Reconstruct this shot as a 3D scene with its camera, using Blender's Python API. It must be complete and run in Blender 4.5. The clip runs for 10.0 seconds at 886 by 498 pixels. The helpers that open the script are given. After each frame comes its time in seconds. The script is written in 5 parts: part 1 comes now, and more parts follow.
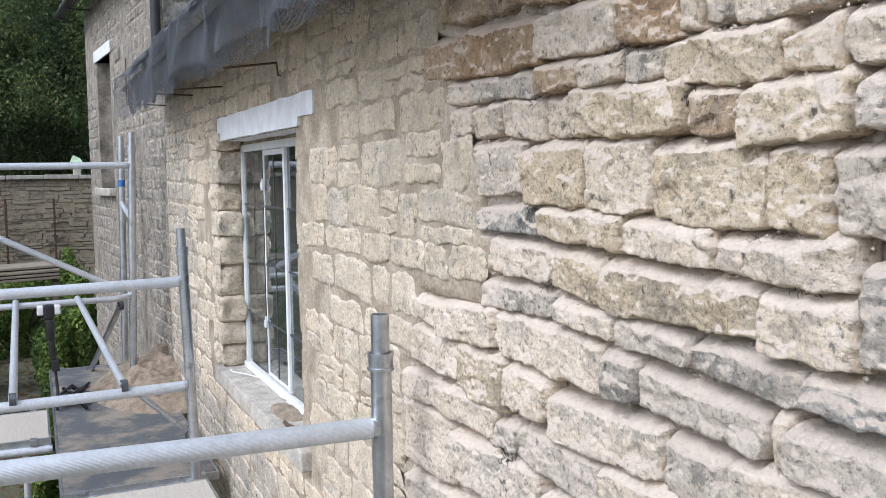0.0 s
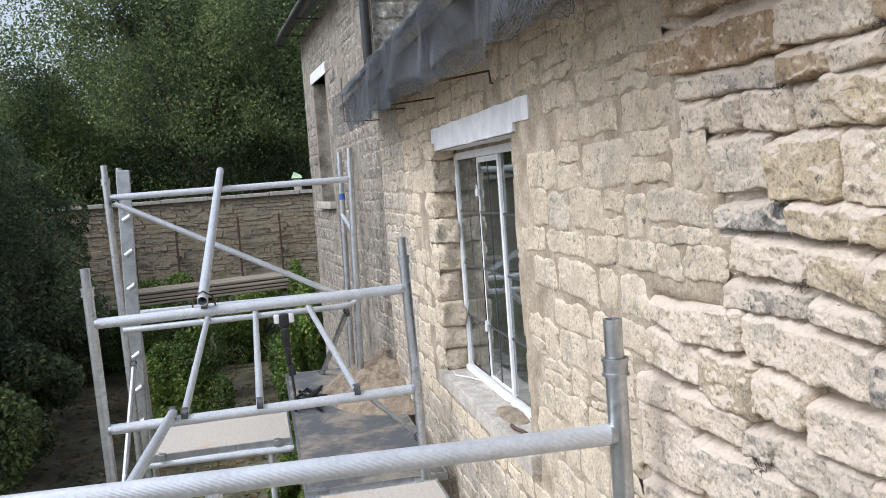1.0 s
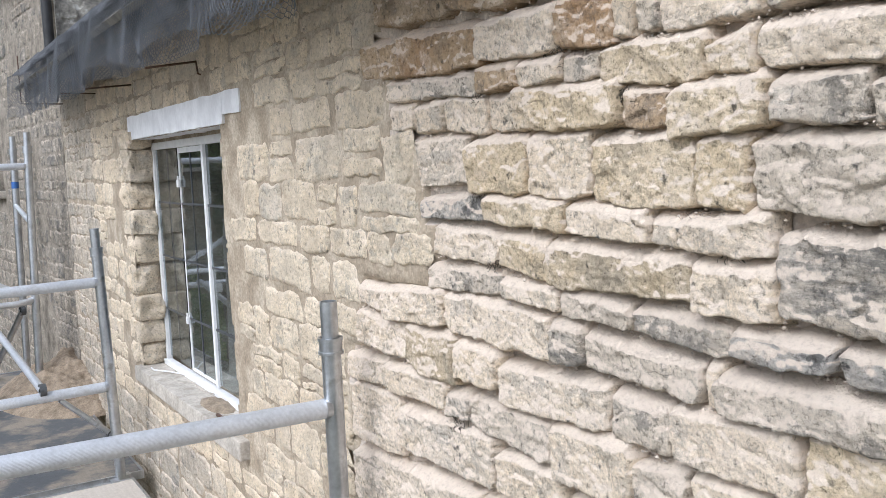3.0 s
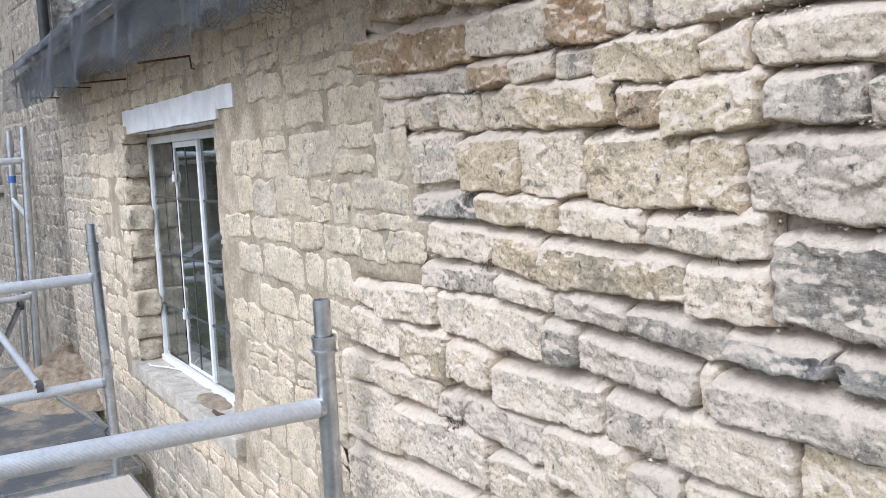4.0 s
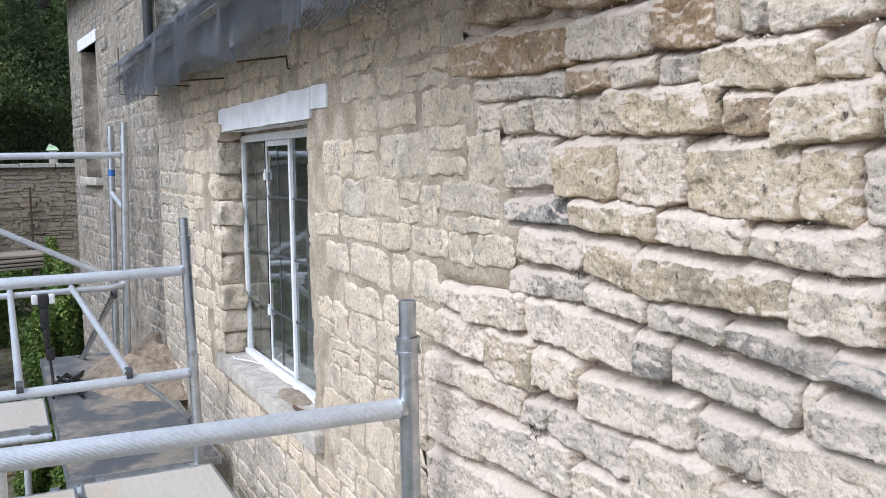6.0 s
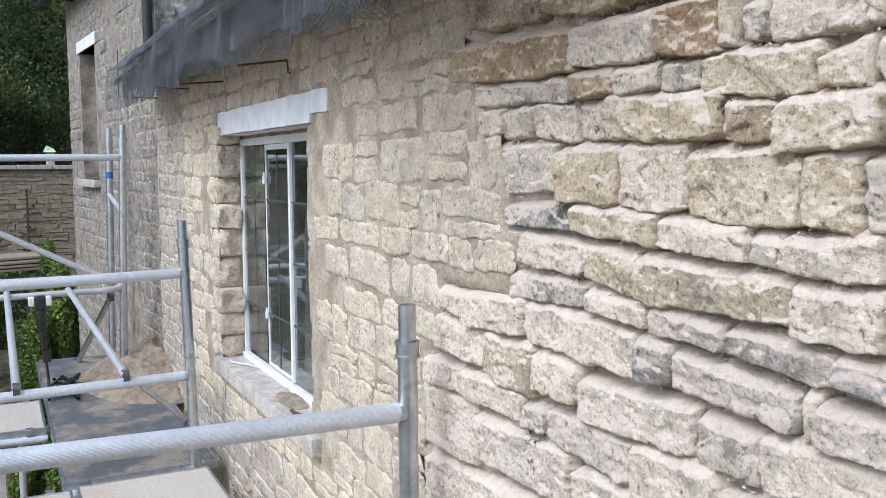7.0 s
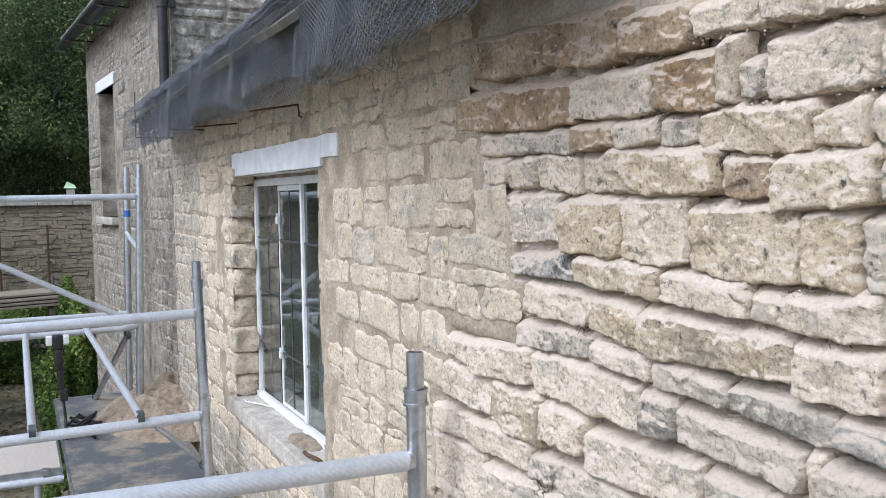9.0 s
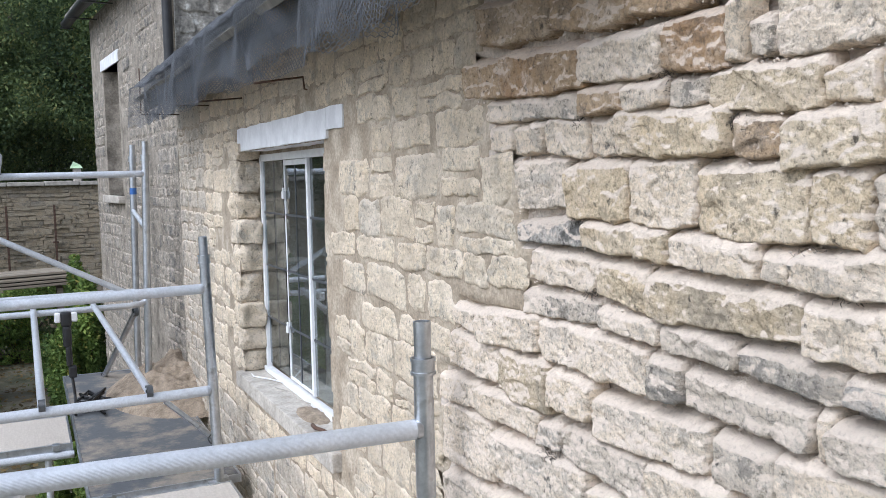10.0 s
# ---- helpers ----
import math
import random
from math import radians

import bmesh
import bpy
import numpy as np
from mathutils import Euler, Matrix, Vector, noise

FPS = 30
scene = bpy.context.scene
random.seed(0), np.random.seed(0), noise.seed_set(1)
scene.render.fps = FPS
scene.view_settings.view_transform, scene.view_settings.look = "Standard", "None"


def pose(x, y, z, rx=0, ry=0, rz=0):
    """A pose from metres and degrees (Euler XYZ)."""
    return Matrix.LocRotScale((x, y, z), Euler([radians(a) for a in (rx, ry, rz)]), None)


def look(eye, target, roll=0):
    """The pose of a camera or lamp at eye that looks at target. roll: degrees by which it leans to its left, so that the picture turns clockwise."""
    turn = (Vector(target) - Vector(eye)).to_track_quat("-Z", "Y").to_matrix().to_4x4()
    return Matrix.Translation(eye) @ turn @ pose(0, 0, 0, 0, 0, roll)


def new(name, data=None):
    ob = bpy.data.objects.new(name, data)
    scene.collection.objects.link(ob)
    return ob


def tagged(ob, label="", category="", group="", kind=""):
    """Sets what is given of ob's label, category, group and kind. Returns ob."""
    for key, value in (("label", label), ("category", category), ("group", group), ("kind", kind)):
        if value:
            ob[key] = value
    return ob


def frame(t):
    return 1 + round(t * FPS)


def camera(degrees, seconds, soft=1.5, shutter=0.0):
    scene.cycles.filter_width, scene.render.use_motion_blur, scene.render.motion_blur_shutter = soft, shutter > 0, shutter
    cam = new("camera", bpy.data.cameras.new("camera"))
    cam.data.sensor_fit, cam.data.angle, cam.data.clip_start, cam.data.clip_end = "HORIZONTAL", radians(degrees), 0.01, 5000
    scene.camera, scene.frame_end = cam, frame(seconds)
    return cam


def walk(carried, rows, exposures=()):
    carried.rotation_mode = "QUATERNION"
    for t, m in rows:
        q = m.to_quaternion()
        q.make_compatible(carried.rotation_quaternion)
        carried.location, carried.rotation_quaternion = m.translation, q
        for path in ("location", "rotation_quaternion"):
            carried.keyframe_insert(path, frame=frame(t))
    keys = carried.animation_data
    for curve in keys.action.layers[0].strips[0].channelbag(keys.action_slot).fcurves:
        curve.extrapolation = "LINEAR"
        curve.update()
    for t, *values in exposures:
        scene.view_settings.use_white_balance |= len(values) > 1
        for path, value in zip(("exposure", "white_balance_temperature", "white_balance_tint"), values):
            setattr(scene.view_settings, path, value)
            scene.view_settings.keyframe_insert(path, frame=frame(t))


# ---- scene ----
cam = camera(53.8, 10.0, 0.72)
METRES, EYE, TILT, LEAN, TURN = 0.7, 3.0, 0.0, 0.0, -25.2
ROWS = [
    (0.0, 0.0034, -0.0064, 0.0059, 0.02, -4.94, 0.62),
    (0.5, -0.1209, -0.1088, 0.0240, -0.74, -6.46, 2.69),
    (0.7, -0.1274, -0.1296, 0.0465, 3.50, -5.50, 3.02),
    (1.0, -0.0792, -0.0011, 0.0312, 13.10, -4.46, 4.26),
    (1.2, -0.0744, 0.0190, -0.0371, 17.92, -5.16, 5.35),
    (1.5, -0.0597, 0.0204, -0.0227, 16.21, -7.82, 5.30),
    (1.7, -0.0622, -0.0141, -0.0190, 11.72, -6.60, 4.58),
    (2.0, -0.1165, -0.0794, 0.0246, 5.52, -6.21, 4.93),
    (2.2, -0.1479, -0.1132, 0.0306, 1.81, -5.76, 4.64),
    (2.5, -0.1758, -0.1507, 0.0431, -3.35, -5.89, 3.69),
    (2.7, -0.1907, -0.1840, 0.0273, -5.38, -5.82, 2.80),
    (3.8, -0.1495, -0.2205, 0.0185, -9.19, -6.22, 2.63),
    (4.0, -0.1471, -0.1777, 0.0400, -7.15, -6.42, 2.51),
    (4.5, -0.1944, -0.1384, 0.0152, -2.03, -6.78, 1.37),
    (5.0, -0.1902, -0.1400, 0.0170, -1.26, -6.56, 0.95),
    (5.5, -0.1747, -0.1522, 0.0258, -1.46, -6.10, 0.90),
    (7.0, -0.1928, -0.1633, 0.0258, -1.96, -5.44, 0.21),
    (7.5, -0.1925, -0.1569, 0.0414, -0.06, -5.36, 1.05),
    (8.0, -0.1720, -0.1355, 0.0266, 1.07, -5.48, 2.32),
    (8.5, -0.1710, -0.1482, 0.0490, 0.95, -3.20, 1.40),
    (9.0, -0.1538, -0.1693, 0.0912, -0.83, -3.52, 0.82),
    (9.5, -0.1599, -0.1769, 0.0620, -2.59, -6.87, 0.91),
    (10.0, -0.1559, -0.1591, 0.0522, -0.44, -4.86, 1.14),
]
walk(cam, [(t, pose(0, 0, EYE, TILT, LEAN, TURN) @ pose(METRES * x, METRES * y, METRES * z, 90 + pitch, roll, yaw)) for t, x, y, z, yaw, pitch, roll in ROWS],
     [(0.0, 0.03, 5650, 10), (0.5, 0.03, 5650, 10), (1.0, 0.06, 5850, 10), (1.5, 0.08, 6000, 10), (2.0, 0.06, 6250, 10), (2.5, 0.04, 6050, 10), (4.0, 0.06, 5600, 10), (7.0, 0.04, 5550, 10), (8.0, 0.0, 5600, 10), (9.0, 0.0, 5600, 10), (10.0, 0.03, 5600, 10)])

# ---- light ----
SUN_ELEVATION, SUN_AZIMUTH = radians(48), radians(250)   # azimuth clockwise from +y
world = bpy.data.worlds.new("overcast_sky")
scene.world = world
world.use_nodes = True
wn = world.node_tree
sky = wn.nodes.new("ShaderNodeTexSky")
sky.sky_type, sky.sun_disc = "NISHITA", False
sky.sun_elevation, sky.sun_rotation = SUN_ELEVATION, SUN_AZIMUTH
sky.air_density, sky.dust_density, sky.ozone_density = 1.0, 4.0, 1.0
haze = wn.nodes.new("ShaderNodeHueSaturation")
haze.inputs["Saturation"].default_value = 0.38      # a veil of high cloud
wn.links.new(sky.outputs[0], haze.inputs["Color"])
wn.links.new(haze.outputs[0], wn.nodes["Background"].inputs[0])
wn.nodes["Background"].inputs[1].default_value = 0.21
sun_data = bpy.data.lights.new("sun", "SUN")
sun_data.energy, sun_data.angle, sun_data.color = 1.4, radians(30), (1.0, 0.985, 0.97)
sun = new("sun", sun_data)
sun_way = Vector((math.sin(SUN_AZIMUTH) * math.cos(SUN_ELEVATION), math.cos(SUN_AZIMUTH) * math.cos(SUN_ELEVATION), math.sin(SUN_ELEVATION)))
sun.matrix_world = look(sun_way * 30, (0, 0, 0))


# ---- materials ----
def node(tree, kind, **inputs):
    n = tree.nodes.new("ShaderNode" + kind)
    for key, value in inputs.items():
        n.inputs[key.replace("_", " ")].default_value = value
    return n


def coords(tree, scale=(1, 1, 1), shift_random=False):
    """Object-space coordinates in metres, or shifted for each object at random."""
    c = tree.nodes.new("ShaderNodeTexCoord")
    m = tree.nodes.new("ShaderNodeMapping")
    m.inputs["Scale"].default_value = scale
    tree.links.new(c.outputs["Object"], m.inputs["Vector"])
    if shift_random:
        info = tree.nodes.new("ShaderNodeObjectInfo")
        mul = tree.nodes.new("ShaderNodeMath")
        mul.operation = "MULTIPLY"
        mul.inputs[1].default_value = 37.0
        tree.links.new(info.outputs["Random"], mul.inputs[0])
        tree.links.new(mul.outputs[0], m.inputs["Location"])
    return m.outputs["Vector"]


def ramp(tree, source, stops):
    r = tree.nodes.new("ShaderNodeValToRGB")
    e = r.color_ramp.elements
    while len(e) < len(stops):
        e.new(0.5)
    for el, (p, c) in zip(e, stops):
        el.position, el.color = p, (*c, 1) if len(c) == 3 else c
    tree.links.new(source, r.inputs[0])
    return r.outputs[0]


def noise_tex(tree, vec, scale, detail=5.0, rough=0.55, out="Fac"):
    n = node(tree, "TexNoise", Scale=scale, Detail=detail, Roughness=rough)
    tree.links.new(vec, n.inputs["Vector"])
    return n.outputs[out]


def mix(tree, fac, a, b, blend="MIX"):
    m = tree.nodes.new("ShaderNodeMix")
    m.data_type, m.blend_type = "RGBA", blend
    for source, key in ((fac, 0), (a, 6), (b, 7)):
        if isinstance(source, (float, int)):
            m.inputs[key].default_value = source
        elif isinstance(source, tuple):
            m.inputs[key].default_value = (*source, 1)
        else:
            tree.links.new(source, m.inputs[key])
    return m.outputs[2]


def blank(name, rough=0.8, metal=0.0):
    mat = bpy.data.materials.new(name)
    mat.use_nodes = True
    b = mat.node_tree.nodes["Principled BSDF"]
    b.inputs["Roughness"].default_value, b.inputs["Metallic"].default_value = rough, metal
    return mat, mat.node_tree, b


def bump(tree, b, heights, distance=0.004, strength=0.6):
    last = None
    for h, d in heights:
        n = node(tree, "Bump", Strength=strength, Distance=d)
        tree.links.new(h, n.inputs["Height"])
        if last:
            tree.links.new(last, n.inputs["Normal"])
        last = n.outputs[0]
    tree.links.new(last, b.inputs["Normal"])


def mottled(name, stops, scale=8.0, fine=60.0, rough=0.85, depth=0.003, metal=0.0, shift=False, stretch=(1, 1, 1), fine_amount=0.35):
    """A general surface: a broad colour ramp, a fine speckle, relief at two sizes."""
    mat, tree, b = blank(name, rough, metal)
    vec = coords(tree, stretch, shift)
    broad, small = noise_tex(tree, vec, scale), noise_tex(tree, vec, fine, 4, 0.65)
    colour = ramp(tree, broad, stops)
    speck = ramp(tree, small, [(0.3, (0.55, 0.55, 0.55)), (0.7, (1.3, 1.3, 1.3))])
    tree.links.new(mix(tree, fine_amount, colour, speck, "MULTIPLY"), b.inputs["Base Color"])
    bump(tree, b, [(broad, depth * 1.2), (small, depth * 0.5)])
    return mat


def limestone(name, pale, warm, grey, dust, relief=0.004, dusty=0.35, moss=0.5, per_island=False, bedding=0.5, smear=0.0):
    """Rubble limestone: each block of its own tint, ochre and grey patches, bedding streaks, pits, dust on the upper side."""
    mat, tree, b = blank(name, 0.92)
    vec = coords(tree, (1, 1, 1), not per_island)
    geo = tree.nodes.new("ShaderNodeNewGeometry")
    pick = geo.outputs["Random Per Island"] if per_island else tree.nodes.new("ShaderNodeObjectInfo").outputs["Random"]
    mean = tuple(0.5 * (p + w) for p, w in zip(pale, warm))
    tint = ramp(tree, pick, [(0.0, tuple(0.5 * (p + g) for p, g in zip(pale, grey))), (0.15, pale), (0.5, pale), (0.7, mean), (0.85, pale), (1.0, mean)])
    broad = noise_tex(tree, vec, 7.0, 7, 0.62)
    tint = mix(tree, ramp(tree, broad, [(0.40, (0, 0, 0)), (0.62, (0.6, 0.6, 0.6))]), tint, warm)
    # streaks along the bedding, stronger on some blocks
    tilt = tree.nodes.new("ShaderNodeMapping")
    tilt.inputs["Rotation"].default_value = (radians(-14), 0, 0)
    tilt.inputs["Scale"].default_value = (5, 9, 34)
    tree.links.new(vec, tilt.inputs["Vector"])
    streak = noise_tex(tree, tilt.outputs[0], 1.0, 8, 0.7)
    amount = ramp(tree, pick, [(0.08, (bedding,) * 3), (0.2, (0.1 * bedding,) * 3), (0.8, (0.05 * bedding,) * 3), (0.9, (0.8 * bedding,) * 3), (1.0, (0.1 * bedding,) * 3)])
    mask = mix(tree, 1.0, ramp(tree, streak, [(0.46, (0, 0, 0)), (0.60, (1, 1, 1))]), amount, "MULTIPLY")
    tint = mix(tree, mask, tint, grey)
    patch = noise_tex(tree, vec, 12.0, 10, 0.76)
    tint = mix(tree, ramp(tree, patch, [(0.54, (0, 0, 0)), (0.585, (moss, moss, moss))]), tint, tuple(0.8 * g for g in grey))
    tint = mix(tree, ramp(tree, patch, [(0.34, (0.5, 0.5, 0.5)), (0.50, (0, 0, 0))]), tint, dust)
    fine = noise_tex(tree, vec, 95.0, 6, 0.75)
    tint = mix(tree, 0.8, tint, ramp(tree, fine, [(0.31, (0.35, 0.33, 0.31)), (0.44, (1.0, 1.0, 1.0)), (0.64, (1.2, 1.2, 1.2))]), "MULTIPLY")
    grit = noise_tex(tree, vec, 230.0, 3, 0.7)
    tint = mix(tree, 0.3, tint, ramp(tree, grit, [(0.32, (0.45, 0.44, 0.42)), (0.5, (1.1, 1.1, 1.1))]), "MULTIPLY")
    pits = noise_tex(tree, vec, 36.0, 5, 0.62)
    tint = mix(tree, ramp(tree, pits, [(0.30, (0.95, 0.95, 0.95)), (0.39, (0, 0, 0))]), tint, tuple(0.35 * g for g in grey))
    speck = noise_tex(tree, vec, 70.0, 9, 0.8)
    tint = mix(tree, ramp(tree, speck, [(0.33, (0.75, 0.75, 0.75)), (0.40, (0, 0, 0))]), tint, tuple(0.45 * g for g in grey))
    # thin cracks and flake edges, here and there
    warp = tree.nodes.new("ShaderNodeVectorMath")
    warp.operation = "MULTIPLY_ADD"
    warp.inputs[1].default_value = (0.05, 0.05, 0.05)
    tree.links.new(noise_tex(tree, vec, 22.0, 4, 0.6, "Color"), warp.inputs[0])
    tree.links.new(vec, warp.inputs[2])
    cell = tree.nodes.new("ShaderNodeTexVoronoi")
    cell.feature = "DISTANCE_TO_EDGE"
    cell.inputs["Scale"].default_value = 17.0
    tree.links.new(warp.outputs[0], cell.inputs["Vector"])
    crack = ramp(tree, cell.outputs["Distance"], [(0.0, (1, 1, 1)), (0.035, (0, 0, 0))])
    crack = mix(tree, 1.0, crack, ramp(tree, broad, [(0.47, (0, 0, 0)), (0.62, (0.5, 0.5, 0.5))]), "MULTIPLY")
    tint = mix(tree, crack, tint, tuple(0.4 * g for g in grey))
    # pale lime dust lies on whatever faces up
    sep = tree.nodes.new("ShaderNodeSeparateXYZ")
    tree.links.new(geo.outputs["Normal"], sep.inputs[0])
    lie = tree.nodes.new("ShaderNodeMath")
    lie.operation = "MULTIPLY_ADD"
    lie.inputs[1].default_value = -1.1
    tree.links.new(patch, lie.inputs[0])
    tree.links.new(sep.outputs[2], lie.inputs[2])
    shift = tree.nodes.new("ShaderNodeMath")
    shift.operation = "ADD"
    shift.inputs[1].default_value = 0.55
    tree.links.new(lie.outputs[0], shift.inputs[0])
    tint = mix(tree, ramp(tree, shift.outputs[0], [(0.10, (0, 0, 0)), (0.24, (dusty, dusty, dusty))]), tint, dust)
    tint = mix(tree, 0.5, tint, ramp(tree, fine, [(0.33, (0.6, 0.585, 0.57)), (0.46, (1.0, 1.0, 1.0)), (0.64, (1.1, 1.1, 1.1))]), "MULTIPLY")
    if smear:      # mortar rubbed over the face
        lap = noise_tex(tree, coords(tree), 8.0, 9, 0.72)
        tint = mix(tree, ramp(tree, lap, [(0.46, (0, 0, 0)), (0.56, (smear, smear, smear))]), tint, (0.46, 0.385, 0.285))
    tree.links.new(tint, b.inputs["Base Color"])
    bump(tree, b, [(broad, relief * 4), (streak, relief * 2.2), (patch, relief * 1.6), (pits, relief * 2.2), (fine, relief * 1.0), (grit, relief * 0.5)], strength=1.0)
    return mat


DUST = (0.75, 0.64, 0.53)
MAT_RUBBLE = limestone("raked_limestone", (0.73, 0.62, 0.495), (0.67, 0.55, 0.40), (0.38, 0.35, 0.305), DUST, 0.0036, 0.9, 0.42, False, 0.5)
MAT_CREAM = limestone("cream_limestone", (0.64, 0.53, 0.38), (0.58, 0.455, 0.29), (0.27, 0.23, 0.175), DUST, 0.0036, 0.9, 0.5, False, 0.2)
MAT_GREY = limestone("grey_bedded_limestone", (0.62, 0.545, 0.455), (0.56, 0.475, 0.37), (0.22, 0.203, 0.18), DUST, 0.0044, 0.92, 0.65, False, 1.0)
MAT_BLUEGREY = limestone("blue_grey_limestone", (0.40, 0.375, 0.345), (0.43, 0.39, 0.335), (0.13, 0.126, 0.12), DUST, 0.0044, 0.92, 0.8, False, 1.0)
MAT_TAN = limestone("tan_limestone", (0.47, 0.365, 0.25), (0.41, 0.28, 0.16), (0.25, 0.21, 0.17), DUST, 0.003, 0.7, 0.5)
MAT_BROWN = limestone("iron_stained_limestone", (0.37, 0.26, 0.155), (0.32, 0.185, 0.09), (0.20, 0.165, 0.13), DUST, 0.003, 0.6, 0.4)
MAT_POINTED = limestone("pointed_limestone", (0.70, 0.605, 0.465), (0.62, 0.505, 0.35), (0.41, 0.375, 0.32), DUST, 0.0036, 0.3, 0.6, False, 0.4, 0.42)
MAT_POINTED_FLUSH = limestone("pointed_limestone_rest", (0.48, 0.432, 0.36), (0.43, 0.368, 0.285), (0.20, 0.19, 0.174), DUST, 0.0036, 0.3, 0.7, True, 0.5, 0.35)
# far front's albedo lowered, so its dimmer light sits in the colour
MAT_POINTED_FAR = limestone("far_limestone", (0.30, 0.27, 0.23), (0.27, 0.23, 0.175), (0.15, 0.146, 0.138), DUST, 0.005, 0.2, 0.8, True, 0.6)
MAT_GARDEN = limestone("garden_stone", (0.36, 0.305, 0.22), (0.32, 0.245, 0.15), (0.17, 0.16, 0.14), (0.4, 0.35, 0.28), 0.004, 0.3, 0.6, True)
MAT_LICHEN = mottled("lichened_rubble", [(0.3, (0.12, 0.115, 0.105)), (0.48, (0.28, 0.265, 0.235)), (0.6, (0.38, 0.36, 0.32)), (0.7, (0.66, 0.65, 0.61))], 16, 70, 0.95, 0.015, fine_amount=0.7)
MAT_MORTAR = mottled("lime_mortar", [(0.28, (0.26, 0.21, 0.15)), (0.48, (0.38, 0.312, 0.23)), (0.66, (0.53, 0.455, 0.355))], 9, 90, 0.95, 0.010, fine_amount=0.8)
MAT_JOINT = mottled("dusty_old_mortar", [(0.3, (0.46, 0.385, 0.315)), (0.5, (0.57, 0.49, 0.415)), (0.7, (0.66, 0.59, 0.515))], 12, 110, 0.95, 0.008, fine_amount=0.7)
# darkened along with the far stone to dim that front
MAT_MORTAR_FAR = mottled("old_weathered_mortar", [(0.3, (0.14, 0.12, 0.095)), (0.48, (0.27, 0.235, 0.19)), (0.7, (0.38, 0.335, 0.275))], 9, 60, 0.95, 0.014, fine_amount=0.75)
MAT_ALU = mottled("aluminium_tube", [(0.3, (0.56, 0.58, 0.61)), (0.6, (0.64, 0.66, 0.69)), (0.8, (0.52, 0.52, 0.53))], 9, 90, 0.42, 0.0004, 0.5, fine_amount=0.3)
MAT_GALV = mottled("galvanised_steel", [(0.35, (0.46, 0.48, 0.51)), (0.6, (0.62, 0.64, 0.67)), (0.75, (0.34, 0.34, 0.34))], 14, 80, 0.38, 0.0005, 1.0, fine_amount=0.25)
MAT_WHITE = mottled("white_masonry_paint", [(0.35, (0.70, 0.70, 0.71)), (0.6, (0.82, 0.82, 0.83))], 11, 60, 0.6, 0.0015, fine_amount=0.12)
MAT_FRAME = mottled("white_window_paint", [(0.3, (0.72, 0.72, 0.73)), (0.6, (0.84, 0.84, 0.84))], 20, 120, 0.35, 0.0004, fine_amount=0.1)
MAT_LEAD = mottled("lead_came", [(0.3, (0.07, 0.075, 0.08)), (0.7, (0.14, 0.145, 0.15))], 40, 200, 0.5, 0.0004, 0.5)
MAT_BLACK = mottled("black_plastic", [(0.3, (0.012, 0.012, 0.013)), (0.7, (0.03, 0.03, 0.032))], 15, 90, 0.4, 0.0005)
MAT_SILL = mottled("stone_sill", [(0.3, (0.34, 0.305, 0.26)), (0.5, (0.46, 0.42, 0.365)), (0.7, (0.56, 0.52, 0.46))], 11, 80, 0.9, 0.003, fine_amount=0.6)
MAT_SAND = mottled("building_sand", [(0.3, (0.19, 0.147, 0.104)), (0.6, (0.34, 0.272, 0.20))], 16, 100, 0.95, 0.012, fine_amount=0.7)
MAT_SLATE = mottled("stone_slate", [(0.3, (0.09, 0.085, 0.075)), (0.6, (0.2, 0.19, 0.165)), (0.75, (0.33, 0.32, 0.28))], 10, 60, 0.9, 0.006, shift=True)
MAT_NET = mottled("weathered_netting", [(0.3, (0.07, 0.076, 0.088)), (0.7, (0.20, 0.21, 0.23))], 5, 80, 0.55, 0.0005, 0.2)
MAT_RUST = mottled("rusty_iron", [(0.3, (0.05, 0.03, 0.02)), (0.7, (0.13, 0.07, 0.045))], 30, 120, 0.8, 0.001)
MAT_GROUND = mottled("leafy_gravel", [(0.3, (0.055, 0.06, 0.028)), (0.5, (0.125, 0.115, 0.07)), (0.68, (0.20, 0.175, 0.13))], 1.6, 28, 0.95, 0.02, fine_amount=0.6)
MAT_BARK = mottled("bark", [(0.3, (0.04, 0.033, 0.025)), (0.7, (0.11, 0.09, 0.07))], 6, 30, 0.95, 0.02, stretch=(1, 1, 0.3))
MAT_TIMBER = mottled("weathered_timber", [(0.3, (0.16, 0.13, 0.1)), (0.6, (0.33, 0.28, 0.21))], 5, 40, 0.85, 0.003, stretch=(0.2, 3, 3))
# blue in the plaster stands in for sky reflected by the panes
MAT_PLASTER = mottled("sky_tinted_plaster", [(0.3, (0.70, 0.76, 0.82)), (0.7, (0.76, 0.82, 0.88))], 3, 60, 0.9, 0.001)
MAT_LIME = mottled("pale_green_cap", [(0.3, (0.42, 0.60, 0.34)), (0.7, (0.58, 0.72, 0.50))], 9, 60, 0.7, 0.001)
MAT_DARK = mottled("dark_room_fill", [(0.3, (0.03, 0.032, 0.035)), (0.7, (0.06, 0.062, 0.066))], 6, 60, 0.9, 0.001)


